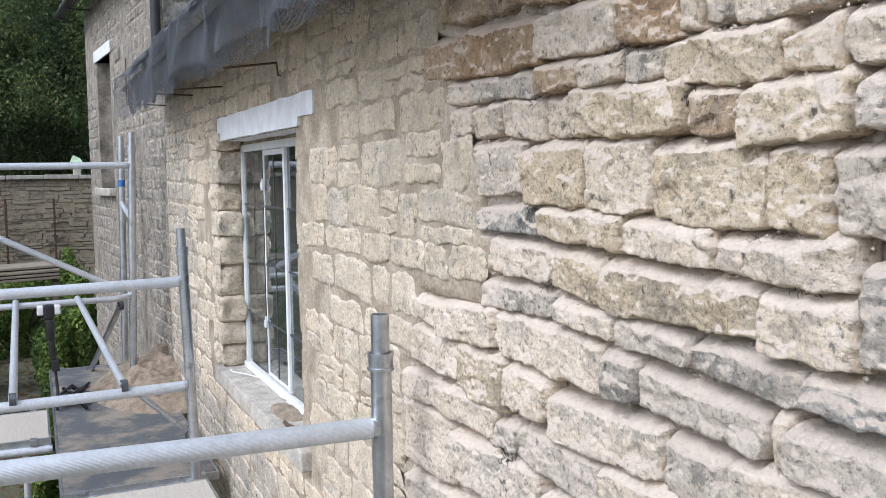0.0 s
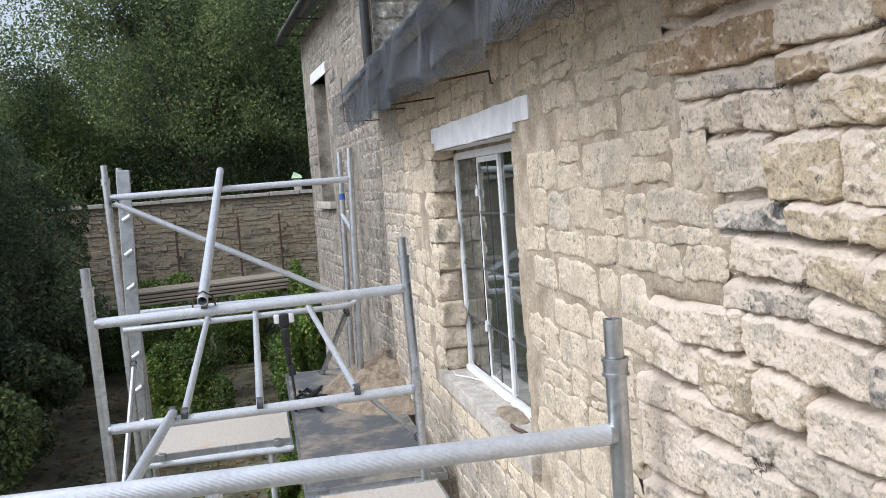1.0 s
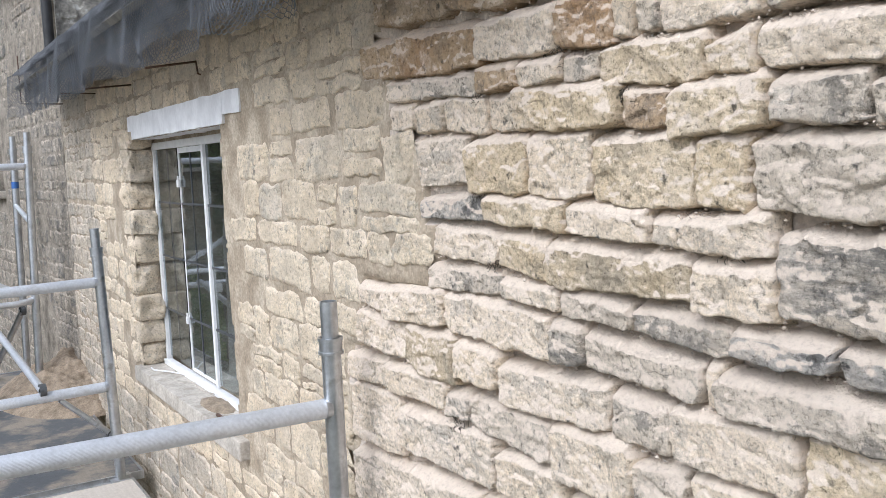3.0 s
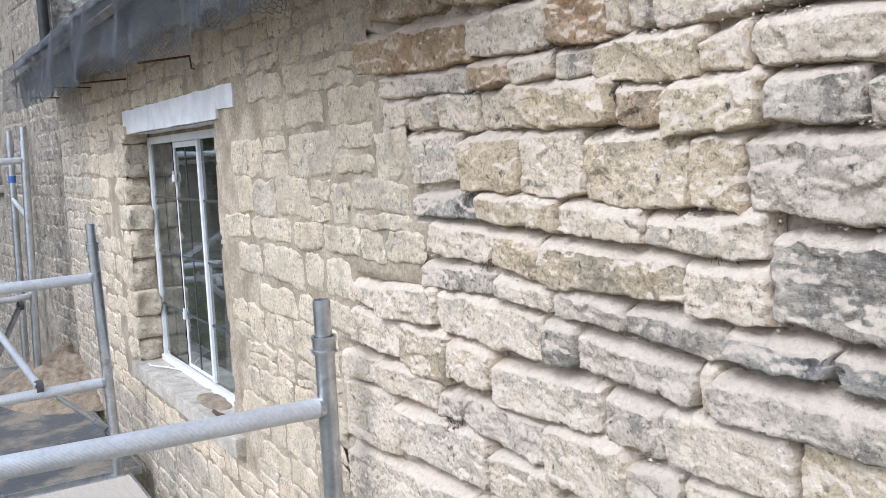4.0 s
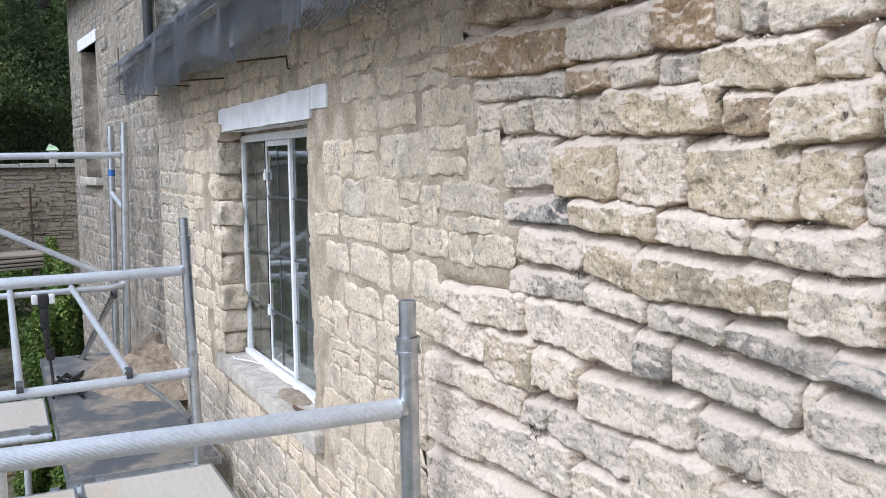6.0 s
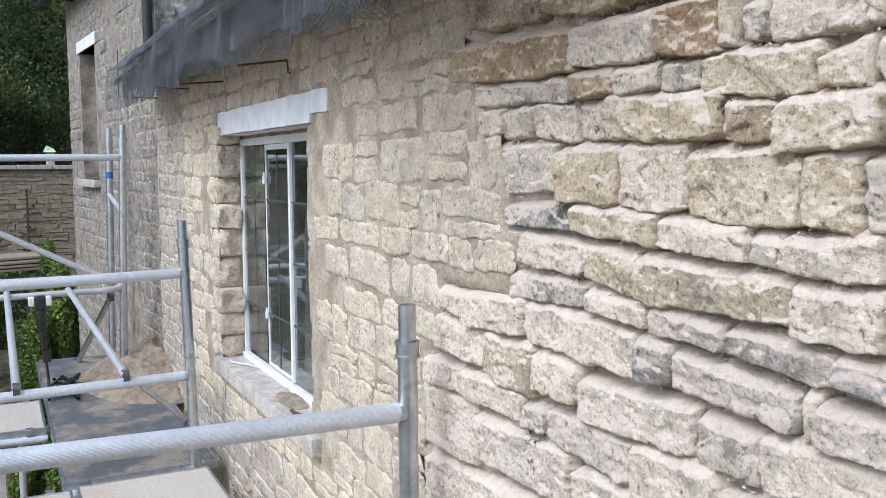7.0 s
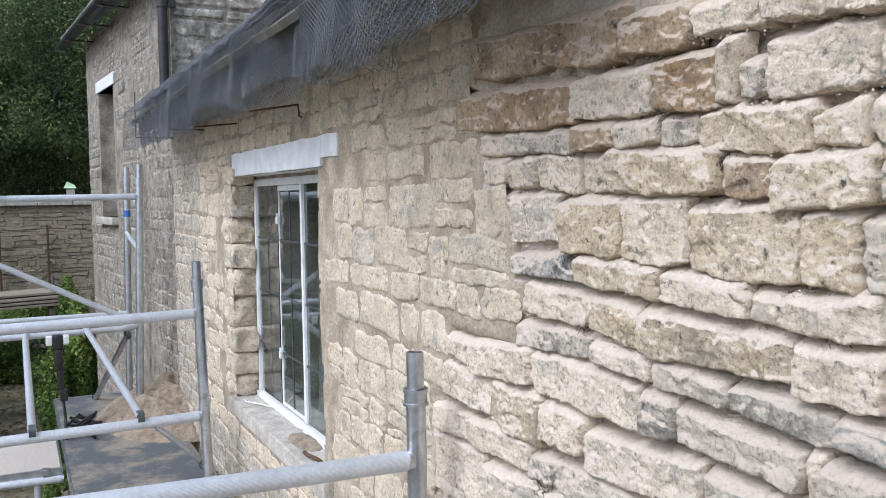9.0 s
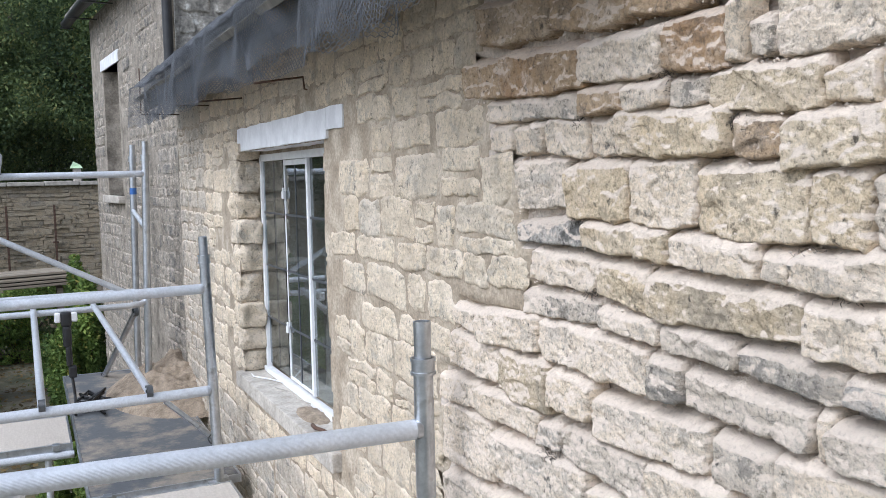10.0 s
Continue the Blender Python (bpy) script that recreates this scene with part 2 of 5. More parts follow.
def plywood(name, base, stain, low, high, size=1.7):
    """Deck board, spattered with cement and sand."""
    mat, tree, b = blank(name, 0.75)
    vec = coords(tree)
    grain = noise_tex(tree, coords(tree, (40, 3, 40)), 3.0, 4, 0.6)
    c = mix(tree, 0.25, base, ramp(tree, grain, [(0.3, (0.6, 0.55, 0.5)), (0.7, (1.1, 1.1, 1.1))]), "MULTIPLY")
    blot = noise_tex(tree, vec, size, 9, 0.68)
    c = mix(tree, ramp(tree, blot, [(low, (0, 0, 0)), (high, (1, 1, 1))]), c, stain)
    fine = noise_tex(tree, vec, 55.0, 5, 0.7)
    c = mix(tree, 0.3, c, ramp(tree, fine, [(0.3, (0.6, 0.6, 0.6)), (0.65, (1.2, 1.2, 1.2))]), "MULTIPLY")
    tree.links.new(c, b.inputs["Base Color"])
    bump(tree, b, [(blot, 0.003), (fine, 0.0015)])
    return mat


MAT_DECK = plywood("pale_deck_board", (0.50, 0.455, 0.40), (0.47, 0.38, 0.27), 0.54, 0.64)
MAT_DECK_SANDY = plywood("sandy_deck_board", (0.50, 0.455, 0.40), (0.47, 0.385, 0.285), 0.52, 0.60)
MAT_CEMENT = plywood("cement_stained_board", (0.30, 0.265, 0.22), (0.115, 0.122, 0.13), 0.40, 0.54, 3.2)
MAT_CEMENT.node_tree.nodes["Principled BSDF"].inputs["Specular IOR Level"].default_value = 0.2


def foliage(name, dark, light, dry):
    mat, tree, b = blank(name, 0.8)
    b.inputs["Specular IOR Level"].default_value = 0.15
    pick = tree.nodes.new("ShaderNodeNewGeometry").outputs["Random Per Island"]
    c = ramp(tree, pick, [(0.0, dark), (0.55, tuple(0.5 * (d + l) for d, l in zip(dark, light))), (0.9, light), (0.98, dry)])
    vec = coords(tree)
    # cool dark and warm bright patches paint shaded and sunlit clumps into the leaves
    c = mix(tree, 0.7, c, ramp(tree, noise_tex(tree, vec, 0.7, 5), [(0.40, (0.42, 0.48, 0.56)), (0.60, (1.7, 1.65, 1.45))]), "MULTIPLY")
    tree.links.new(c, b.inputs["Base Color"])
    tr = tree.nodes.new("ShaderNodeBsdfTranslucent")
    tree.links.new(c, tr.inputs[0])
    m = tree.nodes.new("ShaderNodeMixShader")
    m.inputs[0].default_value = 0.3
    out = tree.nodes["Material Output"]
    tree.links.new(b.outputs[0], m.inputs[1])
    tree.links.new(tr.outputs[0], m.inputs[2])
    tree.links.new(m.outputs[0], out.inputs[0])
    return mat


# tree tones lifted and bluer for haze, the light one yellowed for sunlit tops
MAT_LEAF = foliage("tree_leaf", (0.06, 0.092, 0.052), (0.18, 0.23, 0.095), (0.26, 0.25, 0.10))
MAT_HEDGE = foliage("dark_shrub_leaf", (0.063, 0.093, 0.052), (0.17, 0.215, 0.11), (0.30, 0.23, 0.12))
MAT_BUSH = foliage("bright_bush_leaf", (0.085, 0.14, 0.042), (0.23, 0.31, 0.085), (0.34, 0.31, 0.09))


def glass_mat():
    mat, tree, b = blank("window_glass", 0.02)
    b.inputs["Transmission Weight"].default_value = 1.0
    b.inputs["IOR"].default_value = 1.55
    # the bluish tint paints the sky's reflection into the glass
    b.inputs["Base Color"].default_value = (0.58, 0.69, 0.77, 1)
    n = noise_tex(tree, coords(tree), 5.0, 2)
    bump(tree, b, [(n, 0.002)], strength=0.15)
    return mat


MAT_GLASS = glass_mat()


# ---- mesh helpers ----
def join(*pieces):
    """Several (vertices, faces) as one."""
    v, f, n = [], [], 0
    for pv, pf in pieces:
        v.extend(tuple(p) for p in pv)
        f.extend(tuple(i + n for i in q) for q in pf)
        n += len(pv)
    return v, f


def box(x0, x1, y0, y1, z0, z1, b=0.0):
    """A box with chamfered edges b."""
    if b <= 0:
        v = [(x, y, z) for x in (x0, x1) for y in (y0, y1) for z in (z0, z1)]
        return v, [(0, 1, 3, 2), (4, 6, 7, 5), (0, 4, 5, 1), (2, 3, 7, 6), (0, 2, 6, 4), (1, 5, 7, 3)]
    bm = bmesh.new()
    bmesh.ops.create_cube(bm, size=1)
    for vert in bm.verts:
        vert.co = Vector(((x0 + x1) / 2 + vert.co.x * (x1 - x0), (y0 + y1) / 2 + vert.co.y * (y1 - y0), (z0 + z1) / 2 + vert.co.z * (z1 - z0)))
    bmesh.ops.bevel(bm, geom=list(bm.edges), offset=b, segments=2, profile=0.6, affect="EDGES")
    bm.verts.index_update()
    out = [tuple(v.co) for v in bm.verts], [tuple(v.index for v in f.verts) for f in bm.faces]
    bm.free()
    return out


def tube(p0, p1, r=0.0254, n=18, wall=0.003):
    """A straight open tube with wall thickness."""
    a, b = Vector(p0), Vector(p1)
    w = (b - a).normalized()
    s = w.orthogonal().normalized()
    u = w.cross(s)
    v, f = [], []
    for c, rad in ((a, r), (b, r), (b, r - wall), (a, r - wall)):
        for i in range(n):
            t = 2 * math.pi * i / n
            v.append(tuple(c + rad * (math.cos(t) * s + math.sin(t) * u)))
    for k in range(4):
        for i in range(n):
            j = (i + 1) % n
            f.append((k * n + i, k * n + j, ((k + 1) % 4) * n + j, ((k + 1) % 4) * n + i))
    return v, f


def bent(points, r=0.02, n=12):
    """A tube along several points."""
    pts = [Vector(p) for p in points]
    v, f = [], []
    side = None
    for i, p in enumerate(pts):
        w = (pts[min(i + 1, len(pts) - 1)] - pts[max(i - 1, 0)]).normalized()
        side = (side - side.dot(w) * w).normalized() if side else w.orthogonal().normalized()
        u = w.cross(side)
        v += [tuple(p + r * (math.cos(2 * math.pi * k / n) * side + math.sin(2 * math.pi * k / n) * u)) for k in range(n)]
        if i:
            f += [((i - 1) * n + k, (i - 1) * n + (k + 1) % n, i * n + (k + 1) % n, i * n + k) for k in range(n)]
    f += [tuple(range(n)), tuple(range((len(pts) - 1) * n, len(pts) * n))]
    return v, f


def link_mesh(name, vf, mat, smooth=False):
    me = bpy.data.meshes.new(name)
    me.from_pydata([tuple(map(float, p)) for p in vf[0]], [], [tuple(map(int, q)) for q in vf[1]])
    me.materials.append(mat)
    if smooth:
        me.shade_smooth()
    bm = bmesh.new()
    bm.from_mesh(me)
    bmesh.ops.recalc_face_normals(bm, faces=bm.faces)
    bm.to_mesh(me)
    bm.free()
    return new(name, me)


def raw_mesh(name, v, f, mat, smooth=False):
    """As link_mesh for large arrays, with the faces' turn left as it is."""
    me = bpy.data.meshes.new(name)
    me.from_pydata(np.asarray(v, dtype=float).tolist(), [], np.asarray(f, dtype=int).tolist() if not isinstance(f, list) else f)
    me.materials.append(mat)
    if smooth:
        me.shade_smooth()
    return new(name, me)


def part(name, vf, mat, parent, label="", smooth=False):
    ob = link_mesh(name, vf, mat, smooth)
    ob.parent = parent
    return tagged(ob, label)


def round_part(name, vf, mat, parent, label=""):
    ob = part(name, vf, mat, parent, label, True)
    ob.data.set_sharp_from_angle(angle=radians(50))
    return ob


def thing(name, label, category, group="", at=(0, 0, 0)):
    """An empty at the thing's base; its parts keep world coordinates."""
    ob = new(name)
    ob.empty_display_size = 0.1
    return tagged(ob, label, category, group)


def n3(x, y, z):
    return noise.noise(Vector((x, y, z)))


# ---- ground ----
def ground_sheet():
    v, f = [], []
    xs = np.concatenate([np.linspace(-400, -14, 10), np.linspace(-12, 12, 61), np.linspace(14, 400, 10)])
    ys = np.concatenate([np.linspace(-400, -6, 8), np.linspace(-4, 24, 71), np.linspace(27, 500, 10)])
    for y in ys:
        for x in xs:
            near = abs(x) < 13 and -5 < y < 25
            v.append((x, y, (0.06 * n3(x * 0.6, y * 0.6, 0) + 0.02 * n3(x * 3, y * 3, 5)) if near else 0.0))
    w = len(xs)
    for j in range(len(ys) - 1):
        for i in range(w - 1):
            f.append((j * w + i, j * w + i + 1, (j + 1) * w + i + 1, (j + 1) * w + i))
    return v, f


tagged(raw_mesh("ground", *ground_sheet(), MAT_GROUND, True), "brown garden ground of gravel and fallen leaves", "ground", kind="structure")

# ---- the near house wall: face at x = 0.86, running along y ----
FACE, BEND, EAVE = 0.86, 6.38, 3.76
WIN_Y0, WIN_Y1, WIN_Z0, WIN_Z1 = 3.04, 4.50, 2.02, 3.15

wall_1 = link_mesh("wall_1", join(
    box(0.905, 1.40, -1.5, WIN_Y0, 0, EAVE), box(0.905, 1.40, WIN_Y1 + 0.02, BEND, 0, EAVE),
    box(0.905, 1.40, WIN_Y0, WIN_Y1 + 0.02, 0, WIN_Z0 - 0.06), box(0.905, 1.40, WIN_Y0, WIN_Y1 + 0.02, WIN_Z1 + 0.04, EAVE)), MAT_MORTAR)
tagged(wall_1, "old limestone rubble house wall, partly repointed with lime mortar", "wall", kind="structure")

# the raked-out courses, top to bottom. Each stone: far and near end along y, top and underside at either end, and its kind:
# p pale and dusty, y cream with dark pits, g grey and bedded, d dark blue-grey, t tan, b iron-stained brown
COURSE_1 = [(1.83, 1.51, 3.432, 3.410, 3.338, 3.317, "t"), (1.50, 1.25, 3.414, 3.409, 3.321, 3.300, "t"), (1.24, 1.06, 3.377, 3.375, 3.311, 3.298, "t"),
            (1.06, 0.90, 3.366, 3.359, 3.316, 3.306, "p"), (0.90, 0.69, 3.354, 3.343, 3.309, 3.288, "p")]
COURSE_2 = [(1.90, 1.71, 3.310, 3.291, 3.220, 3.207, "t"), (1.71, 1.37, 3.301, 3.280, 3.204, 3.196, "b"), (1.39, 1.14, 3.278, 3.280, 3.206, 3.196, "p"),
            (1.14, 0.99, 3.285, 3.284, 3.202, 3.189, "b"), (0.99, 0.95, 3.292, 3.293, 3.196, 3.199, "p"), (0.95, 0.90, 3.256, 3.258, 3.205, 3.202, "g"),
            (0.90, 0.71, 3.285, 3.284, 3.195, 3.198, "p"), (0.71, 0.64, 3.262, 3.270, 3.197, 3.196, "p")]
COURSE_3 = [(1.78, 1.65, 3.201, 3.198, 3.157, 3.150, "p"), (1.65, 1.39, 3.196, 3.185, 3.152, 3.138, "g"), (1.38, 1.25, 3.197, 3.187, 3.147, 3.143, "t"),
            (1.25, 1.13, 3.187, 3.185, 3.143, 3.147, "p"), (1.12, 1.03, 3.188, 3.186, 3.142, 3.139, "g"), (1.03, 0.81, 3.186, 3.187, 3.127, 3.114, "y"),
            (0.81, 0.72, 3.165, 3.185, 3.127, 3.115, "y"), (0.67, 0.50, 3.182, 3.172, 3.122, 3.113, "p"), (0.50, 0.41, 3.172, 3.167, 3.114, 3.111, "p")]
COURSE_4 = [(1.76, 1.66, 3.147, 3.144, 3.086, 3.088, "p"), (1.66, 1.53, 3.140, 3.141, 3.076, 3.077, "p"), (1.53, 1.36, 3.143, 3.138, 3.073, 3.063, "p"),
            (1.36, 1.27, 3.138, 3.135, 3.063, 3.071, "p"), (1.26, 0.98, 3.144, 3.129, 3.061, 3.055, "y"), (0.98, 0.88, 3.120, 3.106, 3.049, 3.050, "t"),
            (0.88, 0.70, 3.110, 3.113, 3.034, 3.038, "y"), (0.66, 0.55, 3.102, 3.102, 3.046, 3.039, "g"), (0.55, 0.41, 3.091, 3.102, 3.039, 3.023, "g")]
COURSE_5 = [(1.65, 1.44, 3.061, 3.065, 2.953, 2.964, "p"), (1.44, 1.23, 3.040, 3.058, 2.941, 2.941, "y"), (1.23, 1.06, 3.050, 3.051, 2.937, 2.935, "p"),
            (1.05, 0.83, 3.040, 3.041, 2.930, 2.920, "y"), (0.83, 0.73, 3.028, 3.032, 2.934, 2.919, "y"), (0.72, 0.41, 3.022, 3.021, 2.925, 2.906, "g")]
COURSE_6 = [(1.65, 1.38, 2.926, 2.951, 2.885, 2.884, "d"), (1.38, 1.12, 2.934, 2.934, 2.884, 2.875, "y"), (1.12, 0.92, 2.928, 2.919, 2.880, 2.864, "p"),
            (0.92, 0.86, 2.906, 2.909, 2.868, 2.862, "p"), (0.86, 0.69, 2.901, 2.923, 2.861, 2.856, "p"), (0.62, 0.41, 2.894, 2.897, 2.776, 2.769, "g")]
COURSE_7 = [(1.59, 1.34, 2.868, 2.864, 2.804, 2.795, "p"), (1.34, 1.18, 2.859, 2.859, 2.795, 2.775, "y"), (1.18, 0.83, 2.859, 2.846, 2.775, 2.780, "y"),
            (0.83, 0.68, 2.842, 2.849, 2.768, 2.771, "p")]
COURSE_8 = [(1.62, 1.34, 2.779, 2.782, 2.719, 2.737, "g"), (1.34, 1.15, 2.773, 2.763, 2.732, 2.725, "p"), (1.15, 0.97, 2.765, 2.757, 2.721, 2.716, "g"),
            (0.97, 0.76, 2.759, 2.758, 2.715, 2.704, "g"), (0.75, 0.59, 2.753, 2.748, 2.713, 2.708, "d"), (0.59, 0.41, 2.744, 2.757, 2.704, 2.707, "d")]
COURSE_9 = [(1.98, 1.85, 2.698, 2.693, 2.647, 2.639, "p"), (1.84, 1.56, 2.700, 2.723, 2.619, 2.643, "p"), (1.56, 1.18, 2.720, 2.713, 2.633, 2.626, "p"),
            (1.18, 1.09, 2.707, 2.701, 2.627, 2.633, "g"), (1.09, 0.82, 2.698, 2.681, 2.633, 2.623, "g"), (0.81, 0.78, 2.692, 2.695, 2.623, 2.627, "p"),
            (0.79, 0.48, 2.675, 2.680, 2.616, 2.621, "g"), (0.48, 0.41, 2.683, 2.677, 2.603, 2.609, "p")]
COURSE_10 = [(2.00, 1.74, 2.625, 2.624, 2.534, 2.535, "p"), (1.73, 1.52, 2.618, 2.629, 2.523, 2.511, "y"), (1.52, 1.36, 2.616, 2.611, 2.536, 2.531, "p"),
            (1.36, 1.03, 2.588, 2.612, 2.508, 2.526, "p"), (1.02, 0.89, 2.601, 2.603, 2.513, 2.523, "g"), (0.88, 0.65, 2.601, 2.625, 2.521, 2.520, "p")]
COURSE_11 = [(2.08, 1.86, 2.497, 2.510, 2.426, 2.444, "p"), (1.86, 1.57, 2.503, 2.517, 2.437, 2.446, "p"), (1.57, 1.47, 2.490, 2.500, 2.434, 2.439, "g"),
            (1.47, 1.19, 2.500, 2.507, 2.439, 2.419, "g"), (1.19, 0.97, 2.502, 2.523, 2.404, 2.409, "p"), (0.97, 0.85, 2.490, 2.508, 2.427, 2.439, "g"),
            (0.85, 0.64, 2.506, 2.509, 2.435, 2.435, "p")]
COURSE_12 = [(2.06, 1.79, 2.422, 2.426, 2.262, 2.269, "p"), (1.79, 1.38, 2.402, 2.431, 2.305, 2.312, "p"), (1.38, 1.16, 2.397, 2.413, 2.311, 2.329, "p"),
            (1.16, 0.95, 2.377, 2.404, 2.270, 2.311, "p"), (0.95, 0.75, 2.395, 2.421, 2.306, 2.332, "g")]
COURSE_13 = [(2.07, 1.78, 2.229, 2.253, 2.078, 2.122, "p"), (1.78, 1.44, 2.255, 2.283, 2.149, 2.185, "p"), (1.44, 1.15, 2.283, 2.318, 2.179, 2.206, "y")]
COURSES = [COURSE_1, COURSE_2, COURSE_3, COURSE_4, COURSE_5, COURSE_6, COURSE_7, COURSE_8, COURSE_9, COURSE_10, COURSE_11, COURSE_12, COURSE_13]


def raked_edge(z):
    """How far along y the raked-out joints reach at the height z."""
    first = min((c[0] for c in COURSES), key=lambda q: abs((q[2] + q[4]) / 2 - z))
    return first[0]


def mortar_sheet():
    """The mortar: flush and smeared where pointed, deep in the joints where raked."""
    step = 0.016
    ys, zs = np.arange(-0.6, BEND + 0.001, step), np.arange(0.02, EAVE, step)
    edges = [raked_edge(z) + 0.04 * n3(z * 9, 0, 1) for z in zs]
    v, f = [], []
    for j, z in enumerate(zs):
        for y in ys:
            t = min(1, max(0, (edges[j] + 0.02 - y) / 0.05))
            if y < 2.2 and z < 2.2:
                t = min(1, max(0, (2.25 - y) / 0.05))
            x = FACE + 0.002 + t * 0.032 + (0.0018 + 0.015 * t) * n3(y * 11, z * 11, 3) + (0.0015 + 0.002 * t) * n3(y * 40, z * 40, 8)
            x += 0.012 * n3(y * 1.6, z * 1.6, 11)
            v.append((x, y, z))
    w = len(ys)
    for j in range(len(zs) - 1):
        for i in range(w - 1):
            y, z = ys[i], zs[j]
            if WIN_Y0 + 0.012 + 0.03 * n3(z * 9, 4, 1) + 0.012 * n3(z * 37, 4, 1) < y < WIN_Y1 and WIN_Z0 - 0.05 < z < WIN_Z1 + 0.01:
                continue
            f.append((j * w + i, (j + 1) * w + i, (j + 1) * w + i + 1, j * w + i + 1))
    return v, f


mortar = raw_mesh("mortar", *mortar_sheet(), MAT_MORTAR, True)
mortar.data.materials.append(MAT_JOINT)
for poly in mortar.data.polygons:
    c = poly.center
    if c.y < raked_edge(c.z) + 0.03 * n3(c.y * 30, c.z * 30, 2):
        poly.material_index = 1
mortar.parent = wall_1
tagged(mortar, "brown-beige lime mortar, smeared flush")


def boulder(y0, y1, bottom, top, proud, seed, step=0.005, back=0.052, flush=False):
    """A broken-faced block between two upright joints: flat fracture facets, a chipped rim, undercut below. bottom and top are functions of y."""
    ym = (y0 + y1) / 2
    tall, long = top(ym) - bottom(ym), y1 - y0
    nu, nv = max(8, int(long / step)), max(7, int(tall / step))
    v, f = [], []
    tilt, lean = 0.009 * n3(seed, 1, 0), 0.007 * n3(seed, 2, 0.5)
    cut = [0.04 + 0.22 * abs(n3(seed, 5.5 + q, 1)) for q in range(4)]       # how far each corner is knocked off
    for j in range(nv + 1):
        b = 2 * j / nv - 1
        for i in range(nu + 1):
            a = 2 * i / nu - 1
            c = cut[(1 if a > 0 else 0) + (2 if b > 0 else 0)]
            k = 1 - c * (abs(a * b)) ** 3
            y = ym + a * (1 - 0.5 * (1 - k)) * long / 2
            zb, zt = bottom(y), top(y)
            z = (zb + zt) / 2 + b * k * (zt - zb) / 2
            y += (0.009 * n3(z * 14, seed, 4) + 0.006 * n3(z * 50, seed, 9) + 0.003 * n3(z * 130, seed, 9)) * abs(a) ** 2
            z += (0.007 * n3(y * 12, seed, 5) + 0.006 * n3(y * 42, seed, 6) + 0.003 * n3(y * 120, seed, 6)) * abs(b) ** 2
            # distance in from each rim, in metres
            ea, eb = (1 - abs(a)) * long / 2, (1 - abs(b)) * tall / 2
            if flush and a > -0.5:      # its far end runs into the pointed wall
                ea = 1.0
            ra = 0.007 + 0.005 * n3(y * 9, z * 9, seed + 2)
            rb = (0.024 if b > 0 else 0.004) + (0.009 if b > 0 else 0.003) * n3(y * 13, z * 13, seed + 6)
            h = min(1.0, ea / max(ra, 0.003)) ** 0.55 * min(1.0, eb / max(rb, 0.003)) ** 0.6
            # fracture facets: each cell of the face leans its own way
            wy, wz = y + 0.012 * n3(y * 30, z * 30, seed + 1), z + 0.010 * n3(y * 30, z * 30, seed + 12)
            q = noise.voronoi(Vector((seed, wy * 17, wz * 24)))[1][0]
            facet = 0.16 * (wy - q[1] / 17) * n3(q[1] * 3.3, q[2] * 3.3, seed) + 0.24 * (wz - q[2] / 24) * n3(q[1] * 2.7, q[2] * 2.7, seed + 5) + 0.003 * n3(q[1] * 5.1, q[2] * 5.1, seed + 9)
            rough = 0.006 * n3(y * 8, z * 9, seed) + 0.004 * n3(y * 21, z * 28, seed + 7) + 0.0022 * n3(y * 55, z * 65, seed + 3) + 0.0018 * n3(y * 125, z * 140, seed + 8) + facet
            x = FACE - proud + back * (1 - h) + (tilt * a + lean * b + rough) * min(1.0, h + 0.25)
            v.append((x, y, z))
    w = nu + 1
    for j in range(nv):
        for i in range(nu):
            f.append((j * w + i, (j + 1) * w + i, (j + 1) * w + i + 1, j * w + i + 1))
    return v, f


def raked_courses():
    kinds = {"p": MAT_RUBBLE, "y": MAT_CREAM, "g": MAT_GREY, "d": MAT_BLUEGREY, "t": MAT_TAN, "b": MAT_BROWN}
    n = 0
    for stones in COURSES:
        stones = list(stones)
        while stones[-1][1] > -0.4:      # on past the near end
            _, y, _, t, _, low, _ = stones[-1]
            if stones[0] is COURSE_7[0] and y > 0.5:      # a tall grey block of the course above fills this stretch
                y = 0.41
            t, low = min(t, low + 0.13), max(low, t - 0.13)
            stones.append((y - 0.006, y - 0.16 - 0.14 * random.random(), t, t, low, low, random.choice("ppgy")))
        for i, (y1, y0, t1, t0, b1, b0, kind) in enumerate(stones):
            n += 1
            if i and 0.006 < stones[i - 1][1] - y1 < 0.09:      # close up to the neighbour
                y1 = stones[i - 1][1] - 0.004
            proud = 0.010 + 0.018 * random.random()
            if i == 0:
                proud *= 0.3
            slope = lambda p, q: (lambda y: q + (p - q) * (y - y0) / (y1 - y0))
            vf = boulder(y0 - 0.002, y1 + 0.002, slope(b1 - 0.002, b0 - 0.002), slope(t1 + 0.018, t0 + 0.018), proud, n * 5.3, 0.0036 if y1 > 0.45 else 0.02, flush=i == 0)
            ob = raw_mesh("stone", *vf, kinds[kind], True)
            ob.parent = wall_1
    # the courses below, out of the raked region's sight
    z = 2.2
    while z > 0.9:
        h = 0.09 + 0.05 * random.random()
        y = 2.1 + 0.1 * random.random()
        while y > -0.3:
            l = 0.16 + 0.2 * random.random()
            n += 1
            if z < 2.09 or y < 1.1:
                ob = raw_mesh("stone", *boulder(y - l + 0.006, y - 0.004, lambda q, z=z, h=h: z - h + 0.006, lambda q, z=z: z, 0.015 + 0.012 * random.random(), n * 5.3, 0.012), MAT_RUBBLE, True)
                ob.parent = wall_1
            y -= l
        z -= h


